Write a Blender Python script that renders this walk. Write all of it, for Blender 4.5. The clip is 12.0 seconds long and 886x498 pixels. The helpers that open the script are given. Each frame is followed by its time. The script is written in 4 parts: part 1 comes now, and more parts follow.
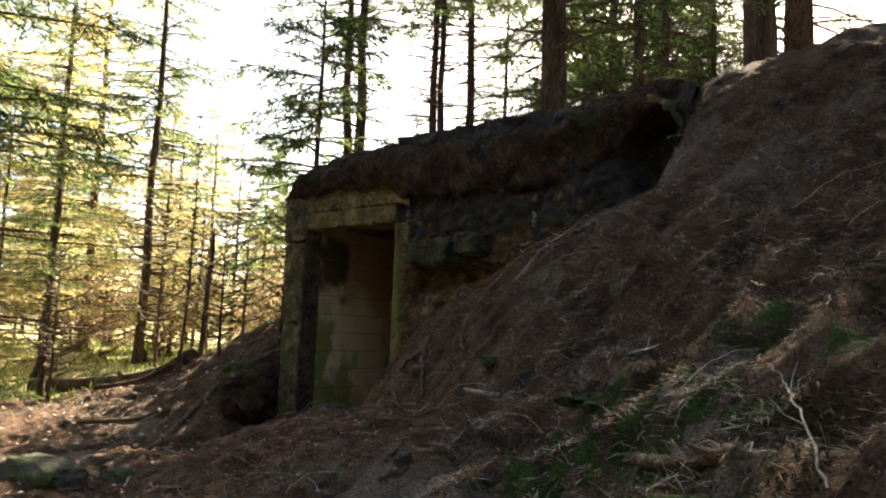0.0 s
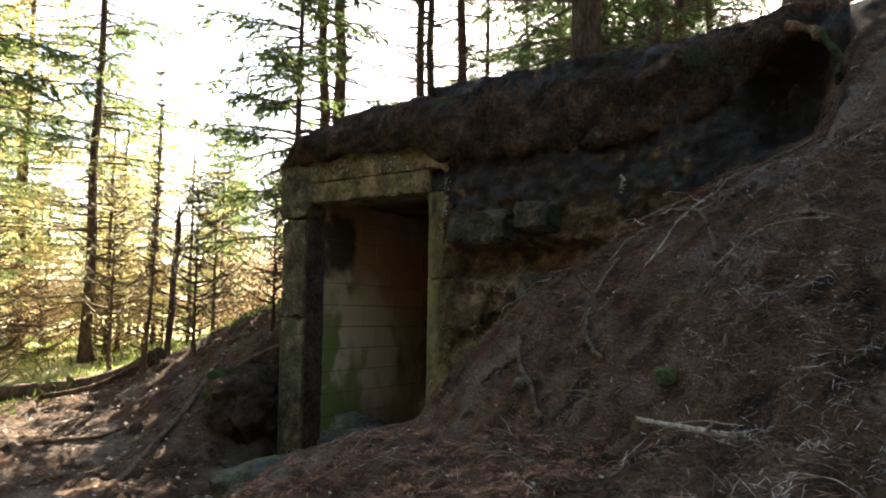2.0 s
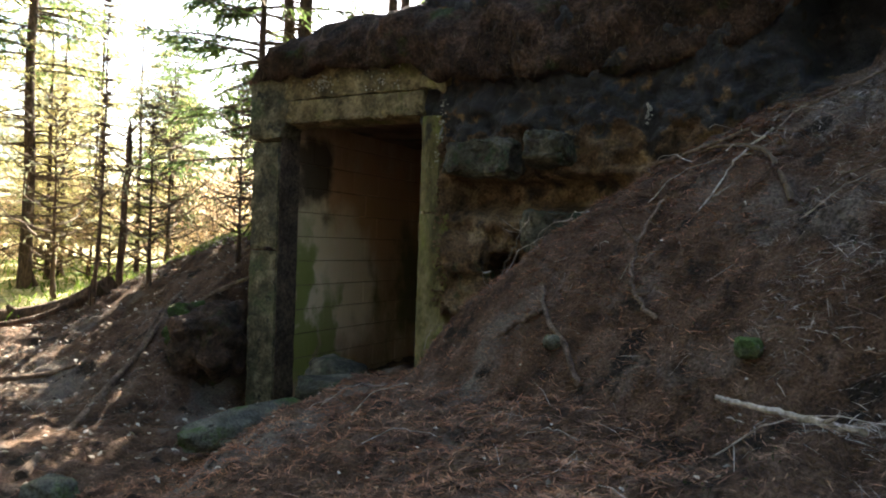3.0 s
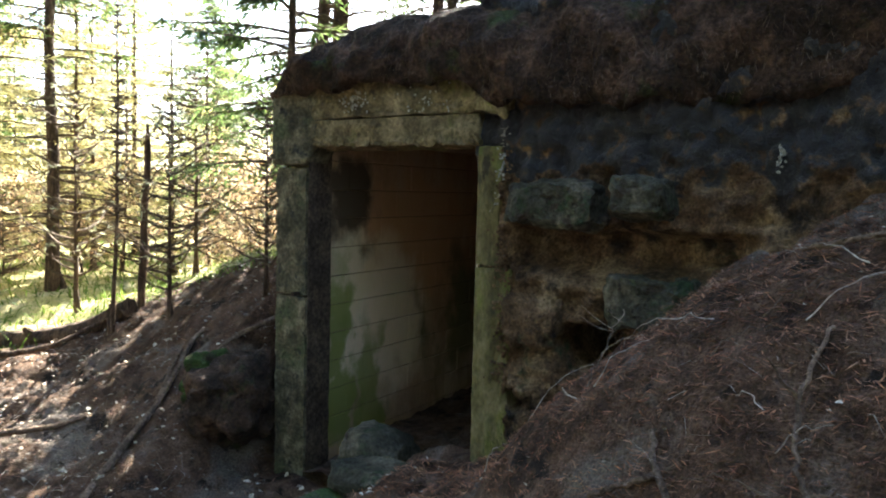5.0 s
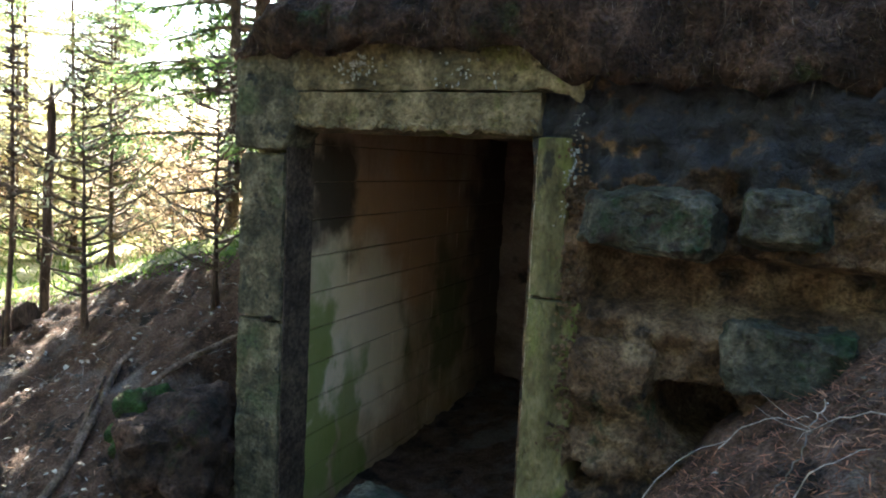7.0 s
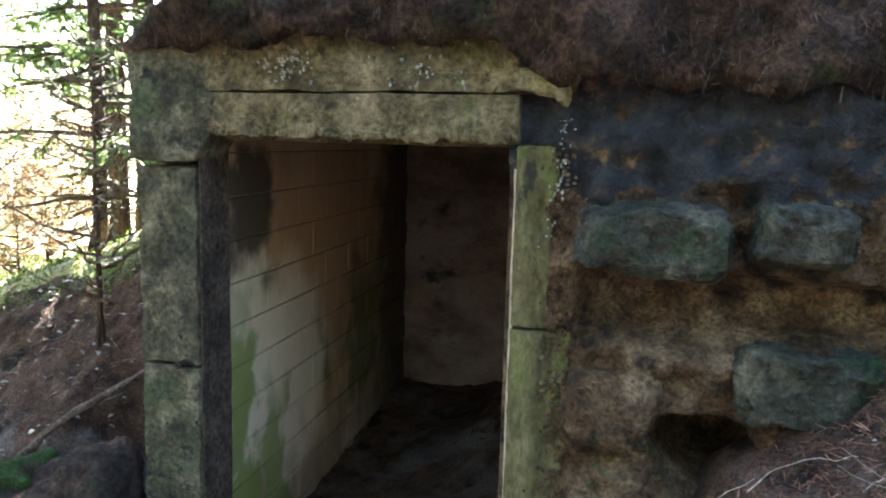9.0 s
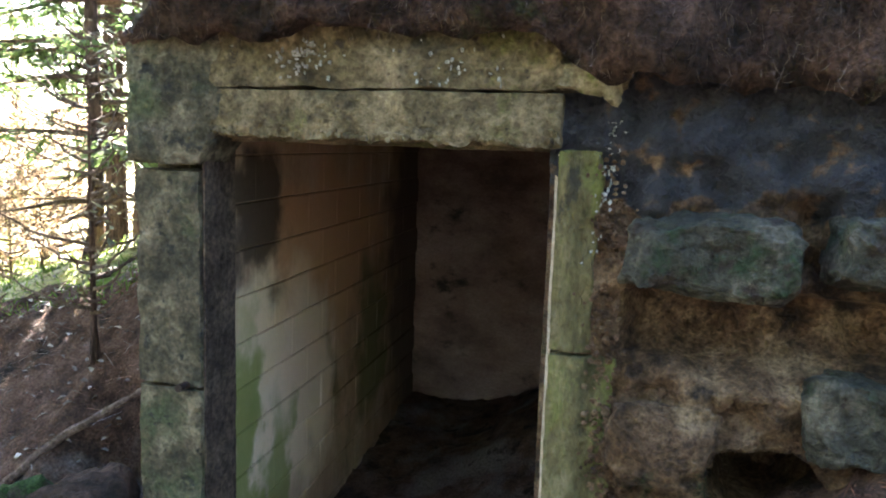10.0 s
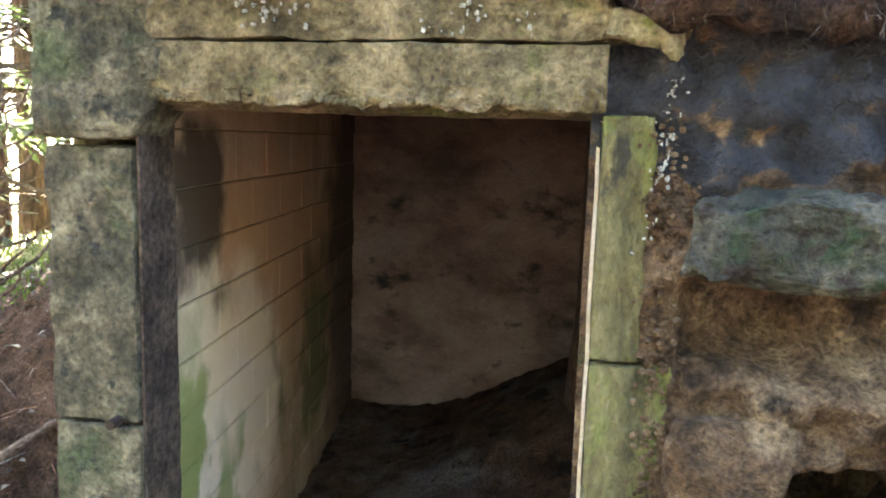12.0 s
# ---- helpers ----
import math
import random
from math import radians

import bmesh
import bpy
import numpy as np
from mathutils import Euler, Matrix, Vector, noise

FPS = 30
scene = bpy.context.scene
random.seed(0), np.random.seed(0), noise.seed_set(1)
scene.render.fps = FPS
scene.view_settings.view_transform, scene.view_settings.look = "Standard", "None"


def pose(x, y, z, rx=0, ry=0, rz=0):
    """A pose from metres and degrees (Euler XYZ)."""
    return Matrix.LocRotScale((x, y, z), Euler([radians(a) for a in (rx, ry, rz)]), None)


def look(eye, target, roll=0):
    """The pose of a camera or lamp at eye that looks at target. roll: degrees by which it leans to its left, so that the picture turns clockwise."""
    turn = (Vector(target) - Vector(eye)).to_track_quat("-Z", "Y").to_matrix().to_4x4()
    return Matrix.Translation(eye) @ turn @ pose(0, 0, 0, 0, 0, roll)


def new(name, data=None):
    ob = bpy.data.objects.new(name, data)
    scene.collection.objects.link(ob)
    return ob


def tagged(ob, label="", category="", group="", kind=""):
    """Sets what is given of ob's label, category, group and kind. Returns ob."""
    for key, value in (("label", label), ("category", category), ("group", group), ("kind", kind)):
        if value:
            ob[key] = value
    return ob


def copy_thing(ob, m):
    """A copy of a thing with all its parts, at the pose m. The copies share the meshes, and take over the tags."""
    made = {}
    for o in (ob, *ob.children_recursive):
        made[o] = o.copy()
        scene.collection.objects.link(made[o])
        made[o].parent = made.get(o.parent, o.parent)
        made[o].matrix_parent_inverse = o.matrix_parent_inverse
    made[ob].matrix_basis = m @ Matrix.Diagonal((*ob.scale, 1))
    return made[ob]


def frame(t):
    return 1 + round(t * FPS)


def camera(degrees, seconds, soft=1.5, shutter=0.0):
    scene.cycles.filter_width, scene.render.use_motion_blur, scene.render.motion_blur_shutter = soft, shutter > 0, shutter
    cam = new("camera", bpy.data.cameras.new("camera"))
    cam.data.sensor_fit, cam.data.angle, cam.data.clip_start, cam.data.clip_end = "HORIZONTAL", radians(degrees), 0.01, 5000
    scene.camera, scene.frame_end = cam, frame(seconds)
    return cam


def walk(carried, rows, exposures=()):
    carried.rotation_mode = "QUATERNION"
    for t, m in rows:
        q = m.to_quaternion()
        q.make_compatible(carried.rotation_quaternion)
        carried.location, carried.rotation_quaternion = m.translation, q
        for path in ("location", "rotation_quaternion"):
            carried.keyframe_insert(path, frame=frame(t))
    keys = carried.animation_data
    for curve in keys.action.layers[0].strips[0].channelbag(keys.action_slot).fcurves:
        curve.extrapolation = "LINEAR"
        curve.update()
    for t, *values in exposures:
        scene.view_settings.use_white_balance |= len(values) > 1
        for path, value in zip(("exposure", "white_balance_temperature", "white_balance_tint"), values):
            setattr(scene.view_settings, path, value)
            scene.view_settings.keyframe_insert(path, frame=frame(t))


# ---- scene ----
cam = camera(59.4, 12.0, soft=2.0)
METRES, EYE, TILT, LEAN, TURN = 7.0, 1.5, 0.0, 0.0, 0.0
ROWS = [
    (0.0, 0.0, 0.0, 0.0, -0.23, 6.26, -2.06),
    (0.5, -0.0228, 0.0474, -0.0041, 0.13, 6.26, -1.97),
    (1.0, -0.0672, 0.0952, 0.0032, 0.2, 6.22, -2.0),
    (1.5, -0.1, 0.1602, 0.0063, -1.09, 5.66, -0.74),
    (2.0, -0.1285, 0.2073, 0.0133, -4.9, 4.9, -0.71),
    (2.5, -0.1592, 0.2518, 0.0258, -8.5, 2.7, -1.99),
    (3.0, -0.1681, 0.2981, 0.0266, -8.75, -0.58, -1.97),
    (3.5, -0.1587, 0.3499, 0.0705, -6.73, -2.55, -1.22),
    (5.5, -0.16, 0.4839, 0.1196, -5.22, -4.35, -1.45),
    (6.0, -0.1772, 0.5258, 0.1211, -5.21, -4.24, -1.53),
    (6.5, -0.2141, 0.5849, 0.134, -7.91, -4.7, -2.32),
    (7.0, -0.23, 0.6387, 0.14, -12.09, -6.59, -2.91),
    (7.5, -0.2364, 0.678, 0.156, -15.61, -8.64, -1.99),
    (9.5, -0.2811, 0.7507, 0.1587, -24.09, -7.75, -1.7),
    (10.0, -0.2736, 0.778, 0.1584, -23.46, -7.77, -1.97),
    (10.5, -0.2684, 0.7964, 0.1557, -24.81, -7.91, -1.63),
    (11.0, -0.2798, 0.8159, 0.1545, -27.49, -8.05, -1.23),
    (11.5, -0.2872, 0.8374, 0.1506, -29.48, -8.3, -1.31),
    (12.0, -0.2866, 0.8713, 0.1458, -31.32, -8.09, -1.72),
]
walk(cam, [(t, pose(0, 0, EYE, TILT, LEAN, TURN) @ pose(METRES * x, METRES * y, METRES * z, 90 + pitch, roll, yaw)) for t, x, y, z, yaw, pitch, roll in ROWS],
     [(0.0, 2.95, 7700, 13), (2.5, 3.5, 6900, 11), (5.5, 3.95, 6000, 8), (7.5, 4.35, 5600, 6), (9.5, 5.0, 5700, 13), (10.5, 5.15, 5800, 16), (12.0, 6.0, 6200, 18)])

# ---- light ----
SUN = Vector((0.27, 0.78, 0.60)).normalized()
world = bpy.data.worlds.new("sky")
scene.world = world
world.use_nodes = True
wn = world.node_tree.nodes
sky = wn.new("ShaderNodeTexSky")
sky.sky_type = "NISHITA"
sky.sun_disc = False
sky.sun_elevation = math.asin(SUN.z)
sky.sun_rotation = math.atan2(SUN.x, SUN.y)
sky.air_density, sky.dust_density, sky.ozone_density = 1.0, 1.5, 1.0
wn["Background"].inputs["Strength"].default_value = 0.06
world.node_tree.links.new(sky.outputs[0], wn["Background"].inputs["Color"])
sun = new("sun", bpy.data.lights.new("sun", "SUN"))
sun.data.energy, sun.data.angle, sun.data.color = 5.0, radians(0.6), (1.0, 0.9, 0.72)
sun.matrix_world = look(SUN * 60, (0, 0, 0))


# ---- materials ----
def material(name, colours, scale=6.0, rough=0.9, bump=0.4, fine=60.0, spots=None, spot_scale=2.0, spot_at=0.58,
             translucent=0.0, island=0.0, per_object=0.0, stretch=(1, 1, 1), where="Object", second=None, second_at=0.6, second_scale=3.0, grit=0.6):
    """Two scales of noise between colours, with patches of further colours, bump and grain."""
    m = bpy.data.materials.new(name)
    m.use_nodes = True
    nt = m.node_tree
    n, link = nt.nodes, nt.links.new
    bsdf = n["Principled BSDF"]
    bsdf.inputs["Roughness"].default_value = rough
    bsdf.inputs["Specular IOR Level"].default_value = 0.25
    if where == "Position":
        src = n.new("ShaderNodeNewGeometry").outputs["Position"]
    else:
        src = n.new("ShaderNodeTexCoord").outputs["Object"]
    mp = n.new("ShaderNodeMapping")
    mp.inputs["Scale"].default_value = stretch
    link(src, mp.inputs["Vector"])
    vec = mp.outputs[0]

    def noise_tex(s, detail=6.0):
        t = n.new("ShaderNodeTexNoise")
        t.inputs["Scale"].default_value = s
        t.inputs["Detail"].default_value = detail
        t.inputs["Roughness"].default_value = 0.65
        link(vec, t.inputs["Vector"])
        return t.outputs["Fac"]

    def mixed(fac, a, b, mode="MIX"):
        x = n.new("ShaderNodeMix")
        x.data_type, x.blend_type = "RGBA", mode
        link(fac, x.inputs["Factor"])
        link(a, x.inputs[6])
        x.inputs[7].default_value = (*b, 1)
        return x.outputs[2]

    def band(fac, lo, hi):
        r = n.new("ShaderNodeMapRange")
        r.inputs["From Min"].default_value, r.inputs["From Max"].default_value = lo, hi
        link(fac, r.inputs["Value"])
        return r.outputs[0]

    big, small = noise_tex(scale), noise_tex(fine, 4.0)
    ramp = n.new("ShaderNodeValToRGB")
    while len(ramp.color_ramp.elements) < len(colours):
        ramp.color_ramp.elements.new(0.5)
    for i, c in enumerate(colours):
        ramp.color_ramp.elements[i].position = 0.33 + 0.34 * i / max(1, len(colours) - 1)
        ramp.color_ramp.elements[i].color = (*c, 1)
    link(big, ramp.inputs[0])
    col = ramp.outputs[0]
    if spots:
        col = mixed(band(noise_tex(spot_scale), spot_at, spot_at + 0.1), col, spots)
    if second:
        col = mixed(band(noise_tex(second_scale), second_at, second_at + 0.07), col, second)
    grain = n.new("ShaderNodeMapRange")
    grain.inputs["From Min"].default_value, grain.inputs["From Max"].default_value = 0.3, 0.7
    grain.inputs["To Min"].default_value, grain.inputs["To Max"].default_value = 1 - grit, 1 + grit
    link(small, grain.inputs["Value"])
    x = n.new("ShaderNodeVectorMath")
    x.operation = "SCALE"
    link(col, x.inputs[0])
    link(grain.outputs[0], x.inputs["Scale"])
    col = x.outputs[0]
    for amount, kind in ((island, "island"), (per_object, "object")):
        if amount:
            r = n.new("ShaderNodeNewGeometry").outputs["Random Per Island"] if kind == "island" else n.new("ShaderNodeObjectInfo").outputs["Random"]
            mr = n.new("ShaderNodeMapRange")
            mr.inputs["To Min"].default_value, mr.inputs["To Max"].default_value = 1 - amount, 1 + amount
            link(r, mr.inputs["Value"])
            y = n.new("ShaderNodeVectorMath")
            y.operation = "SCALE"
            link(col, y.inputs[0])
            link(mr.outputs[0], y.inputs["Scale"])
            col = y.outputs[0]
    link(col, bsdf.inputs["Base Color"])
    if bump:
        b = n.new("ShaderNodeBump")
        b.inputs["Strength"].default_value, b.inputs["Distance"].default_value = bump, 0.035
        add = n.new("ShaderNodeMath")
        add.operation = "ADD"
        link(big, add.inputs[0])
        link(small, add.inputs[1])
        link(add.outputs[0], b.inputs["Height"])
        link(b.outputs[0], bsdf.inputs["Normal"])
    if translucent:
        tr = n.new("ShaderNodeBsdfTranslucent")
        link(col, tr.inputs["Color"])
        ms = n.new("ShaderNodeMixShader")
        ms.inputs[0].default_value = translucent
        link(bsdf.outputs[0], ms.inputs[1])
        link(tr.outputs[0], ms.inputs[2])
        link(ms.outputs[0], n["Material Output"].inputs["Surface"])
    return m


LITTER = material("needle_litter", [(0.035, 0.02, 0.014), (0.10, 0.058, 0.038), (0.17, 0.11, 0.08)], 6, 0.95, 1.0, 80, (0.17, 0.142, 0.125), 1.3, 0.52, second=(0.022, 0.016, 0.013), second_scale=3.5, second_at=0.56)
SOIL = material("roof_soil", [(0.012, 0.009, 0.007), (0.04, 0.025, 0.018), (0.10, 0.06, 0.042)], 6, 0.95, 1.0, 40, (0.03, 0.042, 0.014), 2.6, 0.58)
CONCRETE = material("weathered_concrete", [(0.052, 0.043, 0.025), (0.15, 0.122, 0.065), (0.32, 0.26, 0.15)], 5.5, 0.9, 1.0, 42, (0.13, 0.14, 0.04), 1.9, 0.54, second=(0.055, 0.045, 0.034), second_scale=9.0, second_at=0.61, grit=0.5)
# darker grey-green variant for the left post and lintel end
CONCRETE_DARK = material("dark_grey_concrete", [(0.03, 0.029, 0.02), (0.095, 0.086, 0.055), (0.23, 0.205, 0.135)], 7, 0.92, 1.0, 38, (0.075, 0.09, 0.045), 2.2, 0.54, second=(0.035, 0.036, 0.03), second_scale=11, second_at=0.57, grit=0.5)
CONCRETE_GREEN = material("algae_concrete", [(0.065, 0.06, 0.028), (0.165, 0.145, 0.066), (0.29, 0.25, 0.14)], 5, 0.9, 0.9, 50, (0.165, 0.18, 0.05), 2.6, 0.51, second=(0.05, 0.045, 0.03), second_scale=7, second_at=0.58, stretch=(1, 1, 0.5), grit=0.3)
INNER = material("inner_blocks", [(0.34, 0.225, 0.14), (0.48, 0.345, 0.225), (0.56, 0.44, 0.32)], 1.6, 0.85, 0.3, 50, (0.17, 0.15, 0.08), 1.3, 0.54, per_object=0.05, where="Position", stretch=(1, 1, 0.45), grit=0.12)
MORTAR = material("dark_mortar", [(0.09, 0.07, 0.045), (0.19, 0.145, 0.095), (0.27, 0.21, 0.14)], 2.5, 0.95, 0.6, 60)
# darker, redder brown than the block wall, with random dark patches
INNER_DARK = material("dark_inner_concrete", [(0.085, 0.056, 0.044), (0.21, 0.142, 0.107), (0.29, 0.22, 0.175)], 1.6, 0.85, 0.4, 40, (0.035, 0.032, 0.024), 2.3, 0.56, grit=0.2, stretch=(1, 1, 1.6))
NIB = material("pale_broken_concrete", [(0.16, 0.14, 0.07), (0.30, 0.26, 0.15), (0.42, 0.37, 0.24)], 9, 0.9, 0.8, 60, (0.2, 0.22, 0.07), 6, 0.54, grit=0.35)
LIT_REVEAL = material("lit_reveal", [(0.40, 0.33, 0.23), (0.55, 0.47, 0.34), (0.66, 0.58, 0.45)], 6, 0.85, 0.4, 60, (0.3, 0.3, 0.12), 3, 0.6, grit=0.2)
RUBBLE = material("rubble_wall", [(0.035, 0.022, 0.014), (0.135, 0.085, 0.048), (0.28, 0.20, 0.118)], 5, 0.92, 1.0, 50, (0.025, 0.02, 0.017), 2.4, 0.53, second=(0.035, 0.055, 0.026), second_scale=1.8, second_at=0.6)


def tarred(base):
    """Old tar left on the upper wall, flaking off at its lower edge and in patches."""
    m = base.copy()
    m.name = "tarred_rubble"
    nt = m.node_tree
    n, link = nt.nodes, nt.links.new
    bsdf = n["Principled BSDF"]
    co = n.new("ShaderNodeTexCoord").outputs["Object"]
    xyz = n.new("ShaderNodeSeparateXYZ")
    link(co, xyz.inputs[0])
    edge, flake = n.new("ShaderNodeTexNoise"), n.new("ShaderNodeTexNoise")
    for t, s in ((edge, 5.0), (flake, 11.0)):
        t.inputs["Scale"].default_value, t.inputs["Detail"].default_value = s, 6.0
        link(co, t.inputs["Vector"])

    def op(kind, a, b):
        x = n.new("ShaderNodeMath")
        x.operation = kind
        for s, k in ((a, 0), (b, 1)):
            if isinstance(s, float):
                x.inputs[k].default_value = s
            else:
                link(s, x.inputs[k])
        return x.outputs[0]

    def ramp(v, lo, hi):
        r = n.new("ShaderNodeMapRange")
        r.inputs["From Min"].default_value, r.inputs["From Max"].default_value = lo, hi
        link(v, r.inputs["Value"])
        return r.outputs[0]

    level = op("ADD", xyz.outputs["Z"], op("MULTIPLY", op("SUBTRACT", edge.outputs["Fac"], 0.5), 0.7))
    mask = op("MULTIPLY", ramp(level, 2.42, 2.46), ramp(flake.outputs["Fac"], 0.68, 0.57))
    old = bsdf.inputs["Base Color"].links[0].from_socket
    mix = n.new("ShaderNodeMix")
    mix.data_type = "RGBA"
    link(mask, mix.inputs["Factor"])
    link(old, mix.inputs[6])
    dark = n.new("ShaderNodeValToRGB")
    dark.color_ramp.elements[0].color, dark.color_ramp.elements[1].color = (0.012, 0.012, 0.014, 1), (0.065, 0.066, 0.075, 1)
    link(flake.outputs["Fac"], dark.inputs[0])
    link(dark.outputs[0], mix.inputs[7])
    link(mix.outputs[2], bsdf.inputs["Base Color"])
    link(ramp(mask, 2.5, -0.2), bsdf.inputs["Roughness"])
    return m


TARRED = tarred(RUBBLE)


def weathered(m, patches):
    """Water stains, mould and algae of their own outline, and painted shade, on the inner wall. Each: along, up, half
    sizes, colour, amount.
    """
    nt = m.node_tree
    n, link = nt.nodes, nt.links.new
    here = n.new("ShaderNodeVectorMath")
    here.operation = "SUBTRACT"
    here.inputs[1].default_value = (-0.49, 7.74, 0)
    link(n.new("ShaderNodeNewGeometry").outputs["Position"], here.inputs[0])
    turn = n.new("ShaderNodeVectorRotate")
    turn.rotation_type = "Z_AXIS"
    turn.inputs["Angle"].default_value = radians(41)
    link(here.outputs[0], turn.inputs["Vector"])
    warp = n.new("ShaderNodeTexNoise")
    warp.inputs["Scale"].default_value, warp.inputs["Detail"].default_value = 3.2, 6.0
    link(turn.outputs[0], warp.inputs["Vector"])
    grain = n.new("ShaderNodeVectorMath")
    grain.operation = "MULTIPLY_ADD"
    grain.inputs[1].default_value, grain.inputs[2].default_value = (0, 1.0, 0.7), (0, -0.5, -0.35)
    link(warp.outputs["Color"], grain.inputs[0])
    place = n.new("ShaderNodeVectorMath")
    link(turn.outputs[0], place.inputs[0])
    link(grain.outputs[0], place.inputs[1])
    sock = n["Principled BSDF"].inputs["Base Color"]
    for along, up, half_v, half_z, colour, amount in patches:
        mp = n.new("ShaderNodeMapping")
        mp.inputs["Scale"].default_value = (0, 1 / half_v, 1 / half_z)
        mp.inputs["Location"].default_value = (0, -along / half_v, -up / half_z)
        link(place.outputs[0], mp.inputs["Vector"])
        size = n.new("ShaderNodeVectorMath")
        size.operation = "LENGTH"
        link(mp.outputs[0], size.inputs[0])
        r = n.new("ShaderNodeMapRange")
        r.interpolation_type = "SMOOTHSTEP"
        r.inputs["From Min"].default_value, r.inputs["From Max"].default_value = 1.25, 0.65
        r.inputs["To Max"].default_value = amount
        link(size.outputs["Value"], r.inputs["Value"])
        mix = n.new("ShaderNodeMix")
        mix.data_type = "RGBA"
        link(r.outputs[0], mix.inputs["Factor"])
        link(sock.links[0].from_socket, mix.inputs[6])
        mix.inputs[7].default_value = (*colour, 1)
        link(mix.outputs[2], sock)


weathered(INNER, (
    # shade painted over the full height towards the deep end
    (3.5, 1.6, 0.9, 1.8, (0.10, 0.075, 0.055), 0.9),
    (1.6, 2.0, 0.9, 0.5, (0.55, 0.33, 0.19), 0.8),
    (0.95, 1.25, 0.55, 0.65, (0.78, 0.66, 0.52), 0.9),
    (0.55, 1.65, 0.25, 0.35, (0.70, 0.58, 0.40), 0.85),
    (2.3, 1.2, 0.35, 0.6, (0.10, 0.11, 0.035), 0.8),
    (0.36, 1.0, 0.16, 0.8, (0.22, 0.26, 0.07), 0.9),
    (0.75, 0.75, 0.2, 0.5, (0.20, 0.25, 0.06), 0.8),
    # dark mould blob, also painting the shade under the ceiling
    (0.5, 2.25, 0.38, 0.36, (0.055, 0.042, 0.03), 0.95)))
STONE = material("mossy_stone", [(0.02, 0.02, 0.015), (0.06, 0.058, 0.044), (0.17, 0.155, 0.115)], 4, 0.8, 1.0, 34, (0.026, 0.044, 0.02), 4.5, 0.53, second=(0.035, 0.026, 0.02), second_scale=7, second_at=0.57)
ROCK = material("slab_stone", [(0.05, 0.05, 0.042), (0.11, 0.11, 0.09), (0.19, 0.18, 0.15)], 6, 0.9, 0.8, 60, (0.06, 0.10, 0.03), 3.0, 0.5)
MOSS = material("moss", [(0.018, 0.034, 0.010), (0.042, 0.078, 0.02), (0.075, 0.12, 0.034)], 9, 0.95, 1.0, 90, (0.05, 0.035, 0.024), 5, 0.5)
GRASS = material("sunlit_grass", [(0.06, 0.10, 0.015), (0.12, 0.19, 0.03), (0.18, 0.22, 0.05)], 6, 0.8, 0, 40, translucent=0.4, island=0.4)
BARK = material("conifer_bark", [(0.035, 0.024, 0.018), (0.085, 0.055, 0.04), (0.15, 0.10, 0.07)], 9, 0.95, 1.0, 45, (0.07, 0.075, 0.05), 1.5, 0.6, stretch=(1, 1, 0.25))
TWIG = material("bare_twig", [(0.05, 0.035, 0.025), (0.11, 0.08, 0.055), (0.17, 0.13, 0.10)], 6, 0.9, 0.3, 50)
PALE = material("bleached_twig", [(0.17, 0.14, 0.12), (0.29, 0.25, 0.22), (0.42, 0.375, 0.335)], 6, 0.85, 0.3, 50, island=0.5)
ROOT = material("root_bark", [(0.065, 0.045, 0.034), (0.15, 0.105, 0.078), (0.24, 0.17, 0.13)], 8, 0.9, 0.8, 50)
NEEDLE = material("spruce_needles", [(0.06, 0.10, 0.038), (0.12, 0.18, 0.06), (0.19, 0.25, 0.08)], 1.2, 0.6, 0, 20, translucent=0.55, island=0.5, per_object=0.2)
NEEDLE_GREY = material("grey_needles", [(0.13, 0.14, 0.09), (0.22, 0.23, 0.15), (0.30, 0.30, 0.2)], 1.2, 0.6, 0, 20, translucent=0.55, island=0.5)
NEEDLE_WARM = material("larch_needles", [(0.30, 0.31, 0.13), (0.50, 0.46, 0.22), (0.64, 0.56, 0.31)], 1.0, 0.6, 0, 20, translucent=0.55, island=0.5, per_object=0.25)
MEADOW = material("dry_meadow", [(0.18, 0.19, 0.05), (0.36, 0.33, 0.15), (0.5, 0.45, 0.28)], 1.5, 0.9, 0.6, 25, (0.12, 0.17, 0.03), 0.7, 0.54)
RUST_LEAF = material("rusty_leaves", [(0.40, 0.24, 0.15), (0.55, 0.40, 0.25), (0.62, 0.52, 0.36)], 3, 0.7, 0, 20, translucent=0.4, island=0.5)
DRY = material("dry_needles", [(0.10, 0.05, 0.032), (0.19, 0.105, 0.068), (0.28, 0.18, 0.125)], 3, 0.9, 0, 30, island=0.7)
DRY_RED = material("rusty_needles", [(0.13, 0.055, 0.032), (0.25, 0.115, 0.066), (0.36, 0.20, 0.125)], 3, 0.9, 0, 30, island=0.6)
LEAF = material("fallen_leaf", [(0.22, 0.17, 0.12), (0.38, 0.33, 0.27), (0.5, 0.47, 0.42)], 9, 0.8, 0.2, 50, island=0.5)
LEAF_GREY = material("damp_grey_leaf", [(0.08, 0.065, 0.052), (0.15, 0.125, 0.105), (0.24, 0.21, 0.185)], 9, 0.7, 0.2, 50, island=0.5)
LICHEN = material("white_lichen", [(0.30, 0.30, 0.26), (0.46, 0.45, 0.40)], 30, 0.9, 0.3, 90)
# near-black tones that put the left reveal's shade into colour
REVEAL_SHADE = material("reveal_shade_black", [(0.03, 0.022, 0.017), (0.07, 0.052, 0.04), (0.11, 0.085, 0.06)], 5, 0.85, 0.5, 40)
IRON = material("rusted_iron", [(0.02, 0.014, 0.012), (0.05, 0.03, 0.02)], 20, 0.7, 0.4, 80)


# ---- building helpers ----
T = pose(-0.49, 7.74, 0, 0, 0, -41.0)      # the wall's own axes: along it, into the hill, up
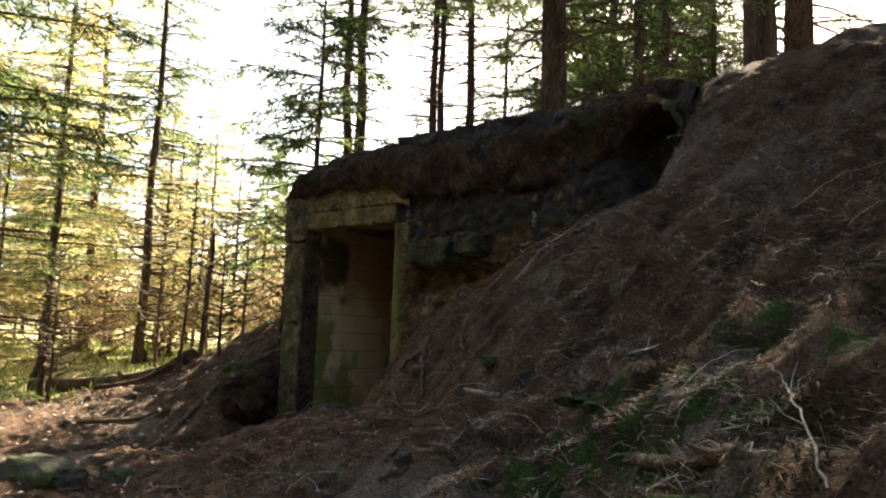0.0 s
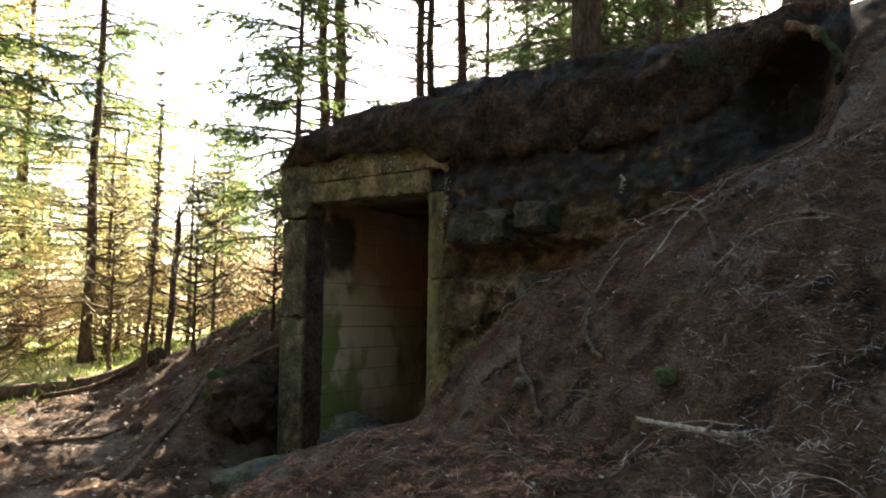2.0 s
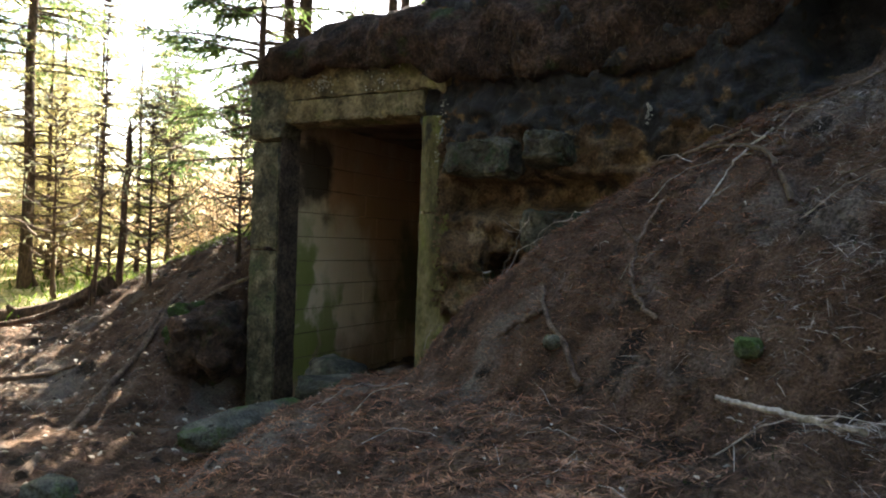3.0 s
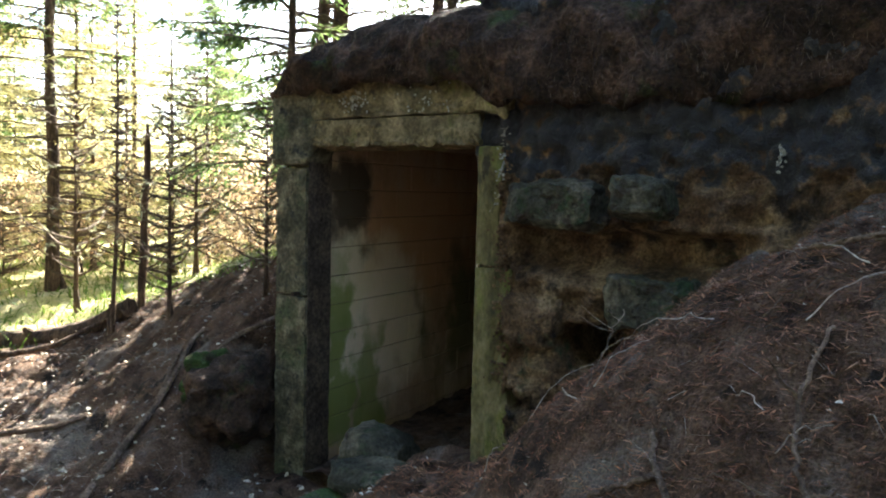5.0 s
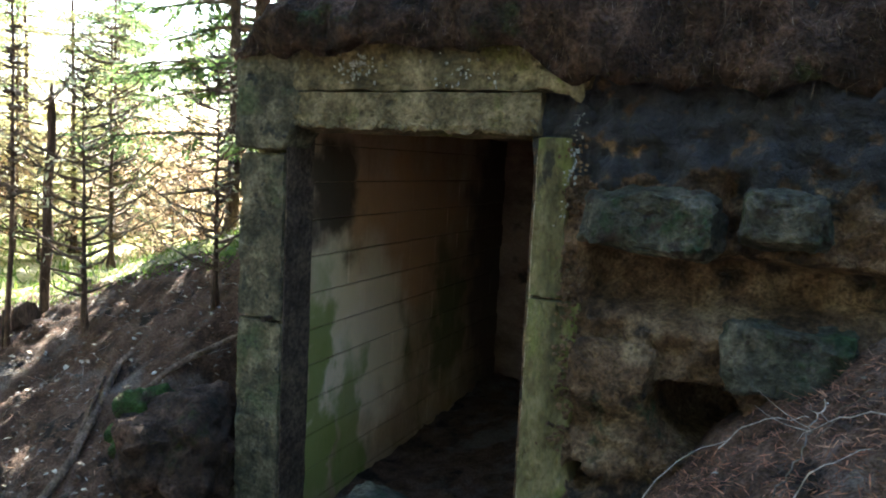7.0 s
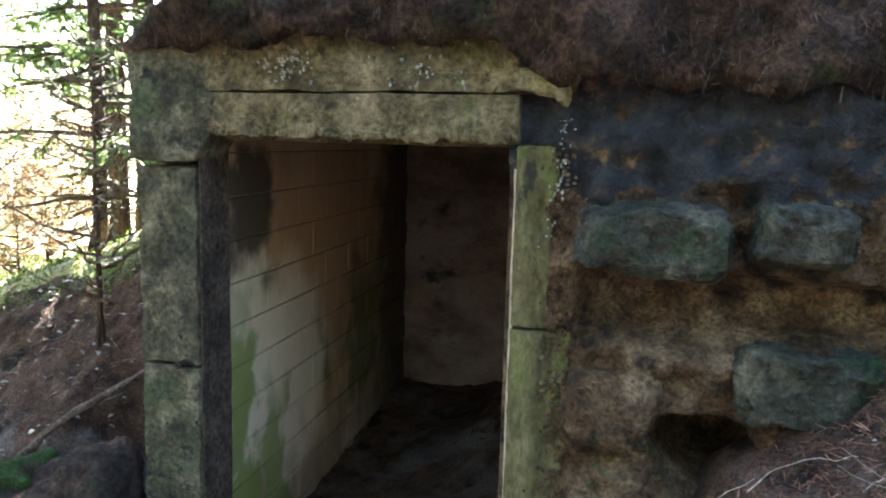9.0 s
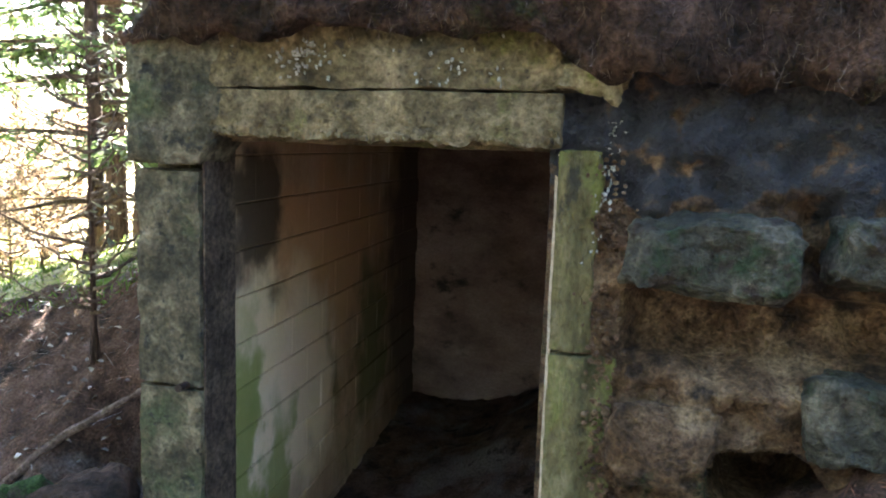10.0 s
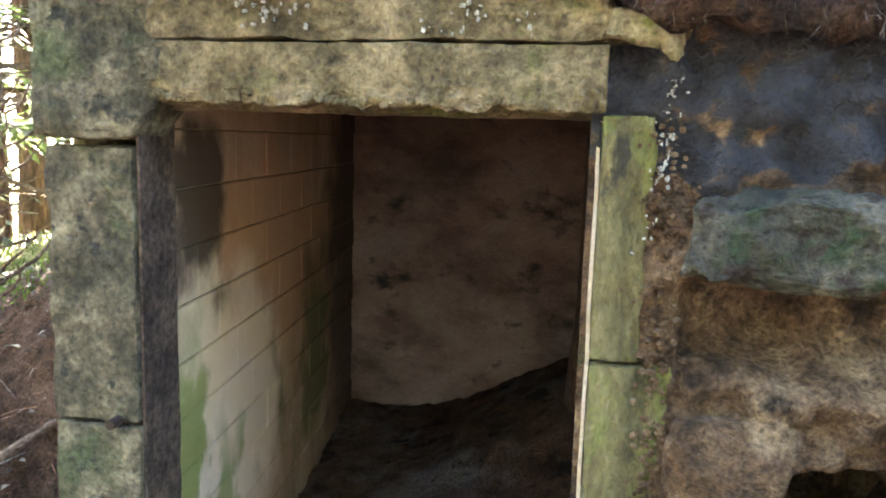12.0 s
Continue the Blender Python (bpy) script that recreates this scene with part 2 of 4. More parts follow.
rng = random.Random(7)
nprng = np.random.RandomState(5)


def thing(name, label, category, group="", kind="", at=None):
    e = new(name)
    e.empty_display_size = 0.1
    e.matrix_world = T @ (at or Matrix.Identity(4))
    return tagged(e, label, category, group, kind)


def mesh_of(name, bm, mat, smooth=True):
    me = bpy.data.meshes.new(name)
    bm.to_mesh(me)
    bm.free()
    me.materials.append(mat)
    if smooth:
        me.shade_smooth()
        me.set_sharp_from_angle(angle=radians(48))
    return me


def part(name, bm, mat, parent=None, label="", smooth=True):
    ob = new(name, mesh_of(name, bm, mat, smooth) if isinstance(bm, bmesh.types.BMesh) else bm)
    if parent is not None:
        ob.parent = parent
    if label:
        ob["label"] = label
    return ob


def solid(name, bm, mat, label, category, group="", kind="", smooth=True):
    ob = part(name, bm, mat, None, "", smooth)
    ob.matrix_world = T
    return tagged(ob, label, category, group, kind)


def pydata(name, verts, faces, mat, smooth=False):
    me = bpy.data.meshes.new(name)
    me.from_pydata(verts, [], faces)
    me.materials.append(mat)
    if smooth:
        me.shade_smooth()
    return me


def sm(a, b, x):
    t = np.clip((np.asarray(x, float) - a) / (b - a), 0, 1)
    return t * t * (3 - 2 * t)


def fbm(p, scale, octaves=4):
    return noise.fractal(Vector(p) * scale, 1.0, 2.0, octaves)


def tube(bm, pts, radii, sides=7, wobble=0.0, cap=True):
    """A tapered tube along points; returns nothing."""
    pts = [Vector(p) for p in pts]
    rings = []
    side = None
    for i, p in enumerate(pts):
        d = (pts[min(i + 1, len(pts) - 1)] - pts[max(i - 1, 0)]).normalized()
        if side is None:
            side = d.orthogonal().normalized()
        side = (side - d * side.dot(d)).normalized()
        up = d.cross(side)
        r = radii[i] if hasattr(radii, "__len__") else radii
        ring = []
        for k in range(sides):
            a = 2 * math.pi * k / sides
            rr = r * (1 + wobble * noise.noise(p * 9 + Vector((k * 1.7, 0, 0))))
            ring.append(bm.verts.new(p + (side * math.cos(a) + up * math.sin(a)) * rr))
        rings.append(ring)
    for a, b in zip(rings, rings[1:]):
        for k in range(sides):
            bm.faces.new((a[k], a[(k + 1) % sides], b[(k + 1) % sides], b[k]))
    if cap and sides > 2:
        bm.faces.new(rings[0][::-1])
        bm.faces.new(rings[-1])


def bend(a, b, sag=0.0, n=8, jitter=0.02, seed=0):
    r = random.Random(seed)
    a, b = Vector(a), Vector(b)
    out = []
    for i in range(n + 1):
        t = i / n
        p = a.lerp(b, t)
        p.z -= sag * 4 * t * (1 - t)
        if 0 < i < n:
            p += Vector((r.uniform(-1, 1), r.uniform(-1, 1), r.uniform(-1, 1))) * jitter
        out.append(p)
    return out


def rough_box(bm, lo, hi, step=0.05, amp=0.012, soft=0.02, seed=0, scale=7.0):
    """A box of cast concrete: gridded, with rounded and uneven faces."""
    lo, hi = Vector(lo), Vector(hi)
    n = [max(1, int(round((hi[i] - lo[i]) / step))) for i in range(3)]
    cache = {}

    def vert(i, j, k):
        key = (i, j, k)
        if key not in cache:
            p = Vector([lo[a] + (hi[a] - lo[a]) * (i, j, k)[a] / n[a] for a in range(3)])
            edge = [(1 if (i, j, k)[a] == n[a] else -1 if (i, j, k)[a] == 0 else 0) for a in range(3)]
            q = p.copy()
            if sum(abs(e) for e in edge) > 1:
                for a in range(3):
                    q[a] -= edge[a] * soft * (0.4 + 0.9 * abs(noise.noise(p * 9 + Vector((seed, 0, 0)))))
            d = Vector((noise.noise(p * scale + Vector((seed, 3, 0))), noise.noise(p * scale + Vector((0, seed, 7))), noise.noise(p * scale + Vector((5, 0, seed)))))
            d2 = noise.noise_vector(p * scale * 4 + Vector((seed, 0, 0)))
            cache[key] = bm.verts.new(q + d * amp + d2 * amp * 0.4)
        return cache[key]

    for a in range(3):
        b, c = (a + 1) % 3, (a + 2) % 3
        for s in (0, n[a]):
            for i in range(n[b]):
                for j in range(n[c]):
                    f = []
                    for di, dj in ((0, 0), (1, 0), (1, 1), (0, 1)):
                        k = [0, 0, 0]
                        k[a], k[b], k[c] = s, i + di, j + dj
                        f.append(vert(*k))
                    bm.faces.new(f if s else f[::-1])


def boulder(bm, c, size, seed=0, sub=3, rough=0.22, flat=0.0):
    made = bmesh.ops.create_icosphere(bm, subdivisions=sub, radius=1.0)["verts"]
    for v in made:
        p = v.co.copy()
        r = 1 + rough * noise.noise(p * 1.6 + Vector((seed, seed * 2, 0))) + rough * 0.4 * noise.noise(p * 5 + Vector((0, seed, 0)))
        q = p * r
        for a in range(3):       # squarer than a ball
            q[a] = math.copysign(abs(q[a]) ** (0.75 - flat * 0.2), q[a])
        v.co = Vector((c[0] + q.x * size[0], c[1] + q.y * size[1], c[2] + q.z * size[2]))


# ---- the lie of the land, in the wall's axes ----
def crest(v):
    return np.interp(v, [-7, -5.5, -4, -3, -2, -1, 0, 1], [6.8, 5.2, 2.55, 1.3, 0.68, 0.16, -0.06, -0.1]), np.interp(v, [-9, -5.5, -4.6, -3.7, -2.5, 0], [0.0, 0.08, 0.35, 0.7, 0.74, 0.7])


def top_z(u, v):
    u, v = np.asarray(u, float), np.asarray(v, float)
    z = 3.46 + 0.13 * np.clip(u - 1.6, 0, 9) + 0.06 * np.clip(v, 0, 4)
    z = z - 0.38 * np.clip((-0.7 - u) / 1.0, 0, 1.2) ** 2
    z = z - 0.06 * np.clip(v - 4, 0, 16)
    return z


def ground_z(u, v):
    u, v = np.asarray(u, float), np.asarray(v, float)
    low = 0.2 + 0.16 * sm(-2.5, -6, u) + 0.1 * sm(0, 9, v)
    rise = sm(-1.3, 1.6, v + 0.1 * (u + 2)) * np.interp(u, [-6.8, -5.2, -4.2, -3.2, -2.4, -1.7], [0.4, 0.82, 1.2, 1.6, 1.8, 1.85])
    low = low + rise * np.maximum(sm(-1.72, -2.4, u), sm(0.1, 0.6, v) * sm(-1.5, -1.7, u))
    cu, cz = crest(v)
    w = u - cu
    wr = np.clip(w, 0, None)
    far = 10 * (1 - np.exp(-wr / 10))
    lin = np.interp(v, [-6, -3.2, -1, 0], [0.10, 0.15, 0.27, 0.3])
    amp = np.interp(v, [-6, -3, -2, 0], [0.5, 0.5, 0.65, 1.3])
    w0 = np.minimum(0.5 * v * v, 2.5) + 0.5 * sm(-0.9, 0, v)
    bank = cz + lin * far + amp * (1 - np.exp(-np.clip(wr - w0, 0, None)))
    side = cz + (low - cz) * sm(0, -1.2, w)
    z = np.where(w > 0, bank, side)
    up = top_z(u, v) - 0.05
    v0 = -0.95 * sm(2.85, 3.2, u)
    behind = sm(2.3, 2.65, u) * sm(0, 1, (v - v0) / (0.6 - v0))
    behind = np.maximum(behind, sm(3.5, 5.0, v) * sm(-4.2, -1.9, u))
    return z + (up - z) * behind


def lumps(u, v):
    a = fbm((u, v, 3), 0.9, 3) * 0.06 + fbm((u, v, 9), 3.0, 3) * 0.06 + fbm((u, v, 1), 9.0, 4) * 0.04
    if 2.0 < u < 7 and -5 < v < -0.6:          # clods and undercut edges of the bank
        k = min(1, (u - 2.0) * 1.2) * min(1, (v + 5) * 1.2, (-0.6 - v) * 2)
        a += k * (0.20 * (0.4 - abs(fbm((u, v, 5), 1.6, 3))) - 0.04 + 0.05 * fbm((u, v, 11), 5.0, 2))
    return a


def gz(u, v):
    return float(ground_z(u, v)) + lumps(u, v)


def steps(lo, hi, fine, out, grow=1.22):
    a = list(np.arange(lo, hi + fine / 2, fine))
    for sign, end in ((-1, lo), (1, hi)):
        d, x = fine, end
        far = []
        while abs(x) < out:
            d *= grow
            x += sign * d
            far.append(x)
        a = far[::-1] + a if sign < 0 else a + far
    return np.array(a)


def build_ground():
    us, vs = steps(-5.0, 6.5, 0.045, 900), steps(-6.5, 1.0, 0.045, 900)
    U, V = np.meshgrid(us, vs, indexing="ij")
    Z = ground_z(U, V)
    verts, n = [], len(vs)
    for i in range(len(us)):
        for j in range(n):
            u, v = us[i], vs[j]
            near = max(0.0, 1 - (abs(u) + abs(v)) / 60)
            verts.append((u, v, Z[i, j] + (lumps(u, v) if near > 0 else 0)))
    faces = []
    for i in range(len(us) - 1):
        for j in range(n - 1):
            cu, cv = (us[i] + us[i + 1]) / 2, (vs[j] + vs[j + 1]) / 2
            if -1.74 < cu < 2.45 and 0.28 < cv < 4.9:
                continue
            if 2.4 < cu < 2.95 and 0.05 < cv < 0.95:
                continue
            if -1.74 < cu < 0.2 and 0.1 < cv < 0.4:
                continue
            faces.append((i * n + j, (i + 1) * n + j, (i + 1) * n + j + 1, i * n + j + 1))
    me = pydata("ground", verts, faces, LITTER, True)
    me.materials.append(MEADOW)
    me.materials.append(MOSS)
    for p, f in zip(me.polygons, faces):
        u, v, _ = verts[f[0]]
        edge = noise.noise(Vector((u * 0.7, v * 0.7, 0))) * 0.8 + noise.noise(Vector((u * 2.5, v * 2.5, 4))) * 0.5
        if u + edge < -6.2 - 0.5 * max(0, -v) or (u < -2.5 + edge * 0.4 and v + edge * 0.4 > 1.15):
            p.material_index = 1
        spot = math.hypot((u - 4.3) / 0.8, (v + 3.0) / 0.55) + edge * 0.35
        if spot < 0.75 and noise.noise(Vector((u * 7, v * 7, 2))) < 0.05:
            p.material_index = 2
    ob = new("ground", me)
    ob.matrix_world = T
    tagged(ob, "forest floor of brown needles, bare soil and moss", "ground", kind="structure")


build_ground()


# ---- bunker: soil cap, portal, wall, passage ----
def lip_z(u):
    return float(np.interp(u, [-1.8, -1.4, -0.9, -0.5, -0.1, 0.05, 0.2, 1.1, 2.2, 2.7, 3.0, 3.6], [2.98, 2.98, 2.97, 2.99, 2.98, 2.9, 2.84, 2.78, 2.86, 3.28, 3.36, 3.4]))


def build_cap():
    us = np.arange(-1.76, 2.96, 0.03)
    arc = [k / 13 for k in range(14)]
    back = [0.35, 0.45, 0.6, 0.8, 1.1, 1.5, 2.0, 2.6, 3.3, 4.1, 5.0, 5.6]
    verts, faces = [], []
    rows = len(arc) + len(back) + 1
    for u in us:
        lip, top = lip_z(u), float(top_z(u, 0.2))
        lip += 0.045 * noise.noise(Vector((u * 6, 0, 4))) + 0.05 * noise.noise(Vector((u * 2.1, 7, 4)))
        swell = 0.13 - 0.085 * float(sm(0.0, 1.2, u)) + 0.07 * noise.noise(Vector((u * 3.0, 1, 0)))
        end = float(sm(2.7, 3.12, u))
        lip += (top - 0.12 - lip) * end
        sink = 0.1 * float(sm(2.75, 3.0, u))
        top -= sink
        swell *= 1 - float(sm(2.6, 3.2, u))
        verts.append((u, 0.12, lip + 0.03))
        for a in arc:
            th = a * math.pi * 0.5
            v = -swell * (0.65 + 0.35 * math.sin(min(1, a * 2.2) * math.pi / 2)) + (0.3 + swell) * (1 - math.cos(th)) ** 1.3
            z = lip + (top - lip) * math.sin(th) ** 0.9
            d = 0.10 * fbm((u, v, z), 2.6, 3) + 0.045 * fbm((u, v, z), 12, 3)
            v += 0.45 * end * (1 - a)
            verts.append((u, v - d * (1.1 - 0.5 * a), z + d * 0.5 * (1 - a)))
        for v in back:
            verts.append((u, v, float(top_z(u, v)) + lumps(u, v) * 0.6 - sink))
    for i in range(len(us) - 1):
        for j in range(rows - 1):
            a = i * rows + j
            faces.append((a, a + rows, a + rows + 1, a + 1))
    ob = new("roof_soil", pydata("roof_soil", verts, faces, SOIL, True))
    ob.matrix_world = T
    tagged(ob, "thick cap of dark soil, roots and needles over the bunker", "soil", kind="structure")


build_cap()

portal = thing("portal", "weathered concrete door frame with chipped lintel and algae", "door frame", kind="structure")
bm = bmesh.new()
rough_box(bm, (-1.735, 0.0, -0.3), (-1.425, 0.13, 1.555), 0.03, 0.009, 0.008, 1)
part("post_block", bm, CONCRETE_DARK, portal)
bm = bmesh.new()
rough_box(bm, (-1.735, 0.004, 1.565), (-1.43, 0.13, 2.465), 0.03, 0.009, 0.008, 2)
part("post_block", bm, CONCRETE_DARK, portal)
bm = bmesh.new()
rough_box(bm, (-1.755, -0.03, 2.485), (-1.2, 0.2, 3.08), 0.026, 0.014, 0.012, 3, 9.0)
for v in bm.verts:
    if v.co.x > -1.42:
        v.co.y += (v.co.x + 1.42) * 0.22
        if v.co.z < 2.64:
            v.co.z += min(0.13, (v.co.x + 1.42) * 1.6)
    if v.co.x < -1.55 and v.co.z > 2.95:
        v.co.x += (v.co.z - 2.95) * 0.45
part("lintel_end", bm, CONCRETE_DARK, portal, "dark rough outer end of the lintel")
bm = bmesh.new()
rough_box(bm, (-1.735, -0.012, 2.59), (0.01, 0.26, 2.79), 0.028, 0.009, 0.006, 4)
for v in bm.verts:      # broken lower arris
    if v.co.z < 2.64 and v.co.y < 0.1:
        k = noise.noise(Vector((v.co.x * 9, 2, 5)))
        v.co.z += 0.05 * max(0, k) + 0.012 + 0.02 * noise.noise(Vector((v.co.x * 31, 2, 5)))
        v.co.y += 0.05 * max(0, noise.noise(Vector((v.co.x * 7, 8, 1))))
part("lintel_board", bm, CONCRETE, portal, "lower lintel course with broken edge")
bm = bmesh.new()
rough_box(bm, (-1.74, -0.016, 2.797), (0.22, 0.26, 3.16), 0.028, 0.009, 0.006, 5)
for v in bm.verts:      # rounded outer shoulder, and a ragged nib at the other end
    if v.co.x < -1.55 and v.co.z > 2.95:
        v.co.x += (v.co.z - 2.95) * 0.45
    if v.co.x > 0.0 and v.co.z > 2.9:
        v.co.y += 0.08
    if v.co.x > 0.1 and v.co.y < 0.1:
        v.co.x += 0.05 * noise.noise(Vector((1, 0, v.co.z * 25)))
        v.co.z += 0.03 * noise.noise(Vector((v.co.x * 20, 3, 0)))
part("lintel_board", bm, CONCRETE, portal, "upper lintel course with pale lichen stains")
bm = bmesh.new()
rough_box(bm, (0.0, -0.005, 0.2), (0.235, 0.26, 1.887), 0.03, 0.007, 0.006, 6)
for v in bm.verts:
    if v.co.x > 0.13:
        v.co.x += 0.025 * noise.noise(Vector((v.co.x * 3, 0, v.co.z * 12)))
        v.co.y += 0.02 + 0.02 * noise.noise(v.co * 14)
part("jamb_block", bm, CONCRETE_GREEN, portal, "yellow-green algae on the jamb")
bm = bmesh.new()
rough_box(bm, (0.0, 0.0, 1.895), (0.15, 0.26, 2.6), 0.028, 0.007, 0.006, 7)
for v in bm.verts:
    if v.co.x > 0.08:
        v.co.x += 0.025 * noise.noise(Vector((v.co.x * 3, 0, v.co.z * 12)))
        v.co.y += 0.02 + 0.02 * noise.noise(v.co * 14)
part("jamb_block", bm, CONCRETE_GREEN, portal, "yellow-green algae on the jamb")
# aggregate laid bare along the broken lower edge
bm = bmesh.new()
for k in range(420):
    x = rng.uniform(-1.4, 0.0)
    r = rng.uniform(0.005, 0.017)
    boulder(bm, (x, -0.012 + rng.uniform(0, 0.02), 2.615 + abs(rng.gauss(0, 0.028)) + 0.02 * noise.noise(Vector((x * 9, 2, 5)))), (r * rng.uniform(0.8, 1.6), r * 0.8, r), k, 1, 0.5)
tagged(part("aggregate", bm, CONCRETE, portal, "bare aggregate along the broken edge"), kind="stuff")
bm = bmesh.new()
for k in range(300):
    r = rng.uniform(0.004, 0.012)
    z = rng.uniform(1.2, 2.6)
    boulder(bm, (0.19 + rng.gauss(0, 0.03) + 0.04 * noise.noise(Vector((2, 5, z * 6))), -0.004 + rng.uniform(0, 0.02), z), (r * rng.uniform(0.8, 1.5), r, r), k, 1, 0.5)
tagged(part("aggregate", bm, RUBBLE, portal, "loose grit where jamb and wall meet"), kind="stuff")
# chips of white lichen on the lintel
for c, spread, count in (((-0.98, 2.91), 0.06, 60), ((-0.36, 2.88), 0.09, 24), ((-0.5, 2.85), 0.2, 14), ((-1.05, 2.82), 0.25, 10)):
    for k in range(count):
        x, z = c[0] + rng.gauss(0, spread), c[1] + rng.gauss(0, spread * 0.55)
        if not (-1.6 < x < 0.1 and 2.8 < z < 3.02):
            continue
        bm = bmesh.new()
        boulder(bm, (x, -0.022, z), (rng.uniform(0.0015, 0.007), 0.006, rng.uniform(0.0015, 0.008)), k * 7, 2, 1.6)
        part("lichen_fleck", bm, LICHEN, portal)
streak = thing("lichen_streak", "white lime drips down the tarred wall", "stain")
for k in range(60):
    bm = bmesh.new()
    z = rng.choice((2.68, 2.6, 2.52, 2.45, 2.3)) + rng.gauss(0, 0.025)
    boulder(bm, (0.17 + 0.1 * (z - 2.5) + rng.gauss(0, 0.014), -0.012, z), (rng.uniform(0.001, 0.005), 0.010, rng.uniform(0.001, 0.008) * rng.uniform(0.4, 1.2)), k * 3, 2, 1.5)
    part("lime_fleck", bm, LICHEN, streak)
patch = thing("lichen_patch", "pale lichen patch on the dark wall", "lichen")
for k in range(16):
    bm = bmesh.new()
    boulder(bm, (1.68 + rng.gauss(0, 0.012), -0.004, 2.53 + rng.gauss(0, 0.03)), (rng.uniform(0.003, 0.009), 0.014, rng.uniform(0.004, 0.014)), k * 5, 2, 1.2)
    part("lichen_fleck", bm, LICHEN, patch)
# dark strips added in the left reveal, painting the darkness there
bm = bmesh.new()
rough_box(bm, (-1.46, 0.132, 0.0), (-1.415, 0.25, 2.6), 0.06, 0.006, 0.004, 14)
part("frame_strip", bm, REVEAL_SHADE, portal, "dark strip painted as shade in the door reveal")
bm = bmesh.new()
rough_box(bm, (-1.426, 0.02, 0.0), (-1.414, 0.13, 2.57), 0.05, 0.002, 0.002, 15)
part("frame_strip", bm, REVEAL_SHADE, portal, "dark strip painted as shade in the door reveal")
# thin skin coloured pale to carry the light on the jamb's inner face
bm = bmesh.new()
rough_box(bm, (-0.012, 0.03, 0.9), (0.001, 0.24, 2.585), 0.03, 0.003, 0.003, 16)
part("jamb_reveal", bm, LIT_REVEAL, portal, "inner edge of the jamb with its light painted pale")
bm = bmesh.new()
tube(bm, bend((0.0, -0.005, 2.85), (0.15, -0.015, 2.82), 0, 8, 0.004, 3) + bend((0.172, -0.015, 2.81), (0.178, -0.012, 2.755), 0, 4, 0.004, 4), [0.04] * 9 + [0.036, 0.034, 0.03, 0.024, 0.012], 12, 0.5)
for v in bm.verts:
    v.co += noise.noise_vector(v.co * 14) * 0.018 + noise.noise_vector(v.co * 40) * 0.006
part("lintel_nib", bm, NIB, portal, "pale broken nib of the lintel")
bm = bmesh.new()
tube(bm, [(-1.50, 0.02, 1.575), (-1.50, -0.05, 1.575)], 0.017, 10)
part("bolt", bm, IRON, portal, "rusted iron bolt stub")


def build_wall():
    us, zs = np.arange(-0.03, 3.12, 0.022), np.arange(0.2, 3.5, 0.022)
    verts, faces = [], []
    for u in us:
        for z in zs:
            v = 0.02
            v -= 0.05 * fbm((u, 0, z), 2.2, 3) + 0.06 * fbm((u, 4, z), 7, 4) + 0.018 * fbm((u, 9, z), 22, 2)
            under = float(sm(0.22, 0.32, u) * sm(2.16, 2.1, z) * sm(1.82, 2.0, z) * sm(1.7, 1.3, u))
            v += 0.24 * under                          # hollow under the stones
            gap = float(sm(0.07, 0.02, abs(u - 0.83)) * sm(2.05, 2.15, z) * sm(2.5, 2.4, z))
            v += 0.12 * gap
            big = math.hypot((u - 0.76) / 0.19, (z - 1.46) / 0.16) + 0.25 * noise.noise(Vector((u * 6, 3, z * 6)))
            v += 0.6 * float(sm(1.05, 0.8, big))
            small = math.hypot((u - 0.285) / 0.062, (z - 1.125) / 0.068)
            v += 0.3 * float(sm(1.05, 0.85, small))
            mouth = math.hypot((u - 2.76) / 0.33, (z - 3.0) / 0.36) + 0.4 * noise.noise(Vector((u * 5, 8, z * 5)))
            v += 0.32 * float(sm(1.1, 0.5, mouth))
            crack = float(sm(0.018, 0.0, abs(z - 2.02 - 0.05 * math.sin(u * 4)))) * float(sm(1.1, 1.2, u))
            v += 0.05 * crack
            edge = 0.15 + 0.05 * noise.noise(Vector((2, 5, z * 6))) + 0.03 * noise.noise(Vector((7, 5, z * 17))) + (0.04 if z < 1.9 else -0.02)
            v += (max(v, 0.05) - v) * float(sm(edge + 0.04, edge - 0.02, u)) * float(sm(2.5, 2.45, z))
            if z < 1.9 and 0.26 < u < 0.55:                    # plaster-like earth beside the jamb
                v -= 0.03
            verts.append((u, v, z))
    n = len(zs)
    for i in range(len(us) - 1):
        for j in range(n - 1):
            a = i * n + j
            faces.append((a, a + n, a + n + 1, a + 1))
    me = pydata("wall_front", verts, faces, TARRED, True)
    ob = new("wall_front", me)
    ob.matrix_world = T
    tagged(ob, "crumbling rubble wall with old black tar and earth", "wall", kind="structure")


build_wall()

for c, s, seed, label in (((0.53, 0.0, 2.27), (0.27, 0.12, 0.135), 3, "large squared mossy stone jutting from the wall"),
                          ((1.03, -0.02, 2.32), (0.16, 0.14, 0.11), 8, "rounded stone with dark green moss in the wall"),
                          ((1.08, 0.04, 1.76), (0.25, 0.11, 0.15), 13, "moss-grown stone low in the wall"),
                          ((0.40, 0.0, 1.62), (0.18, 0.07, 0.14), 31, "earth-brown stone beside the jamb")):
    bm = bmesh.new()
    boulder(bm, c, s, seed, 5, 0.34, 1.3)
    for v in bm.verts:
        v.co += noise.noise_vector(v.co * 6) * 0.03 + noise.noise_vector(v.co * 15) * 0.014 + noise.noise_vector(v.co * 40) * 0.006
    solid("wall_stone", bm, RUBBLE if seed == 31 else STONE, label, "stone", "stones of the wall")

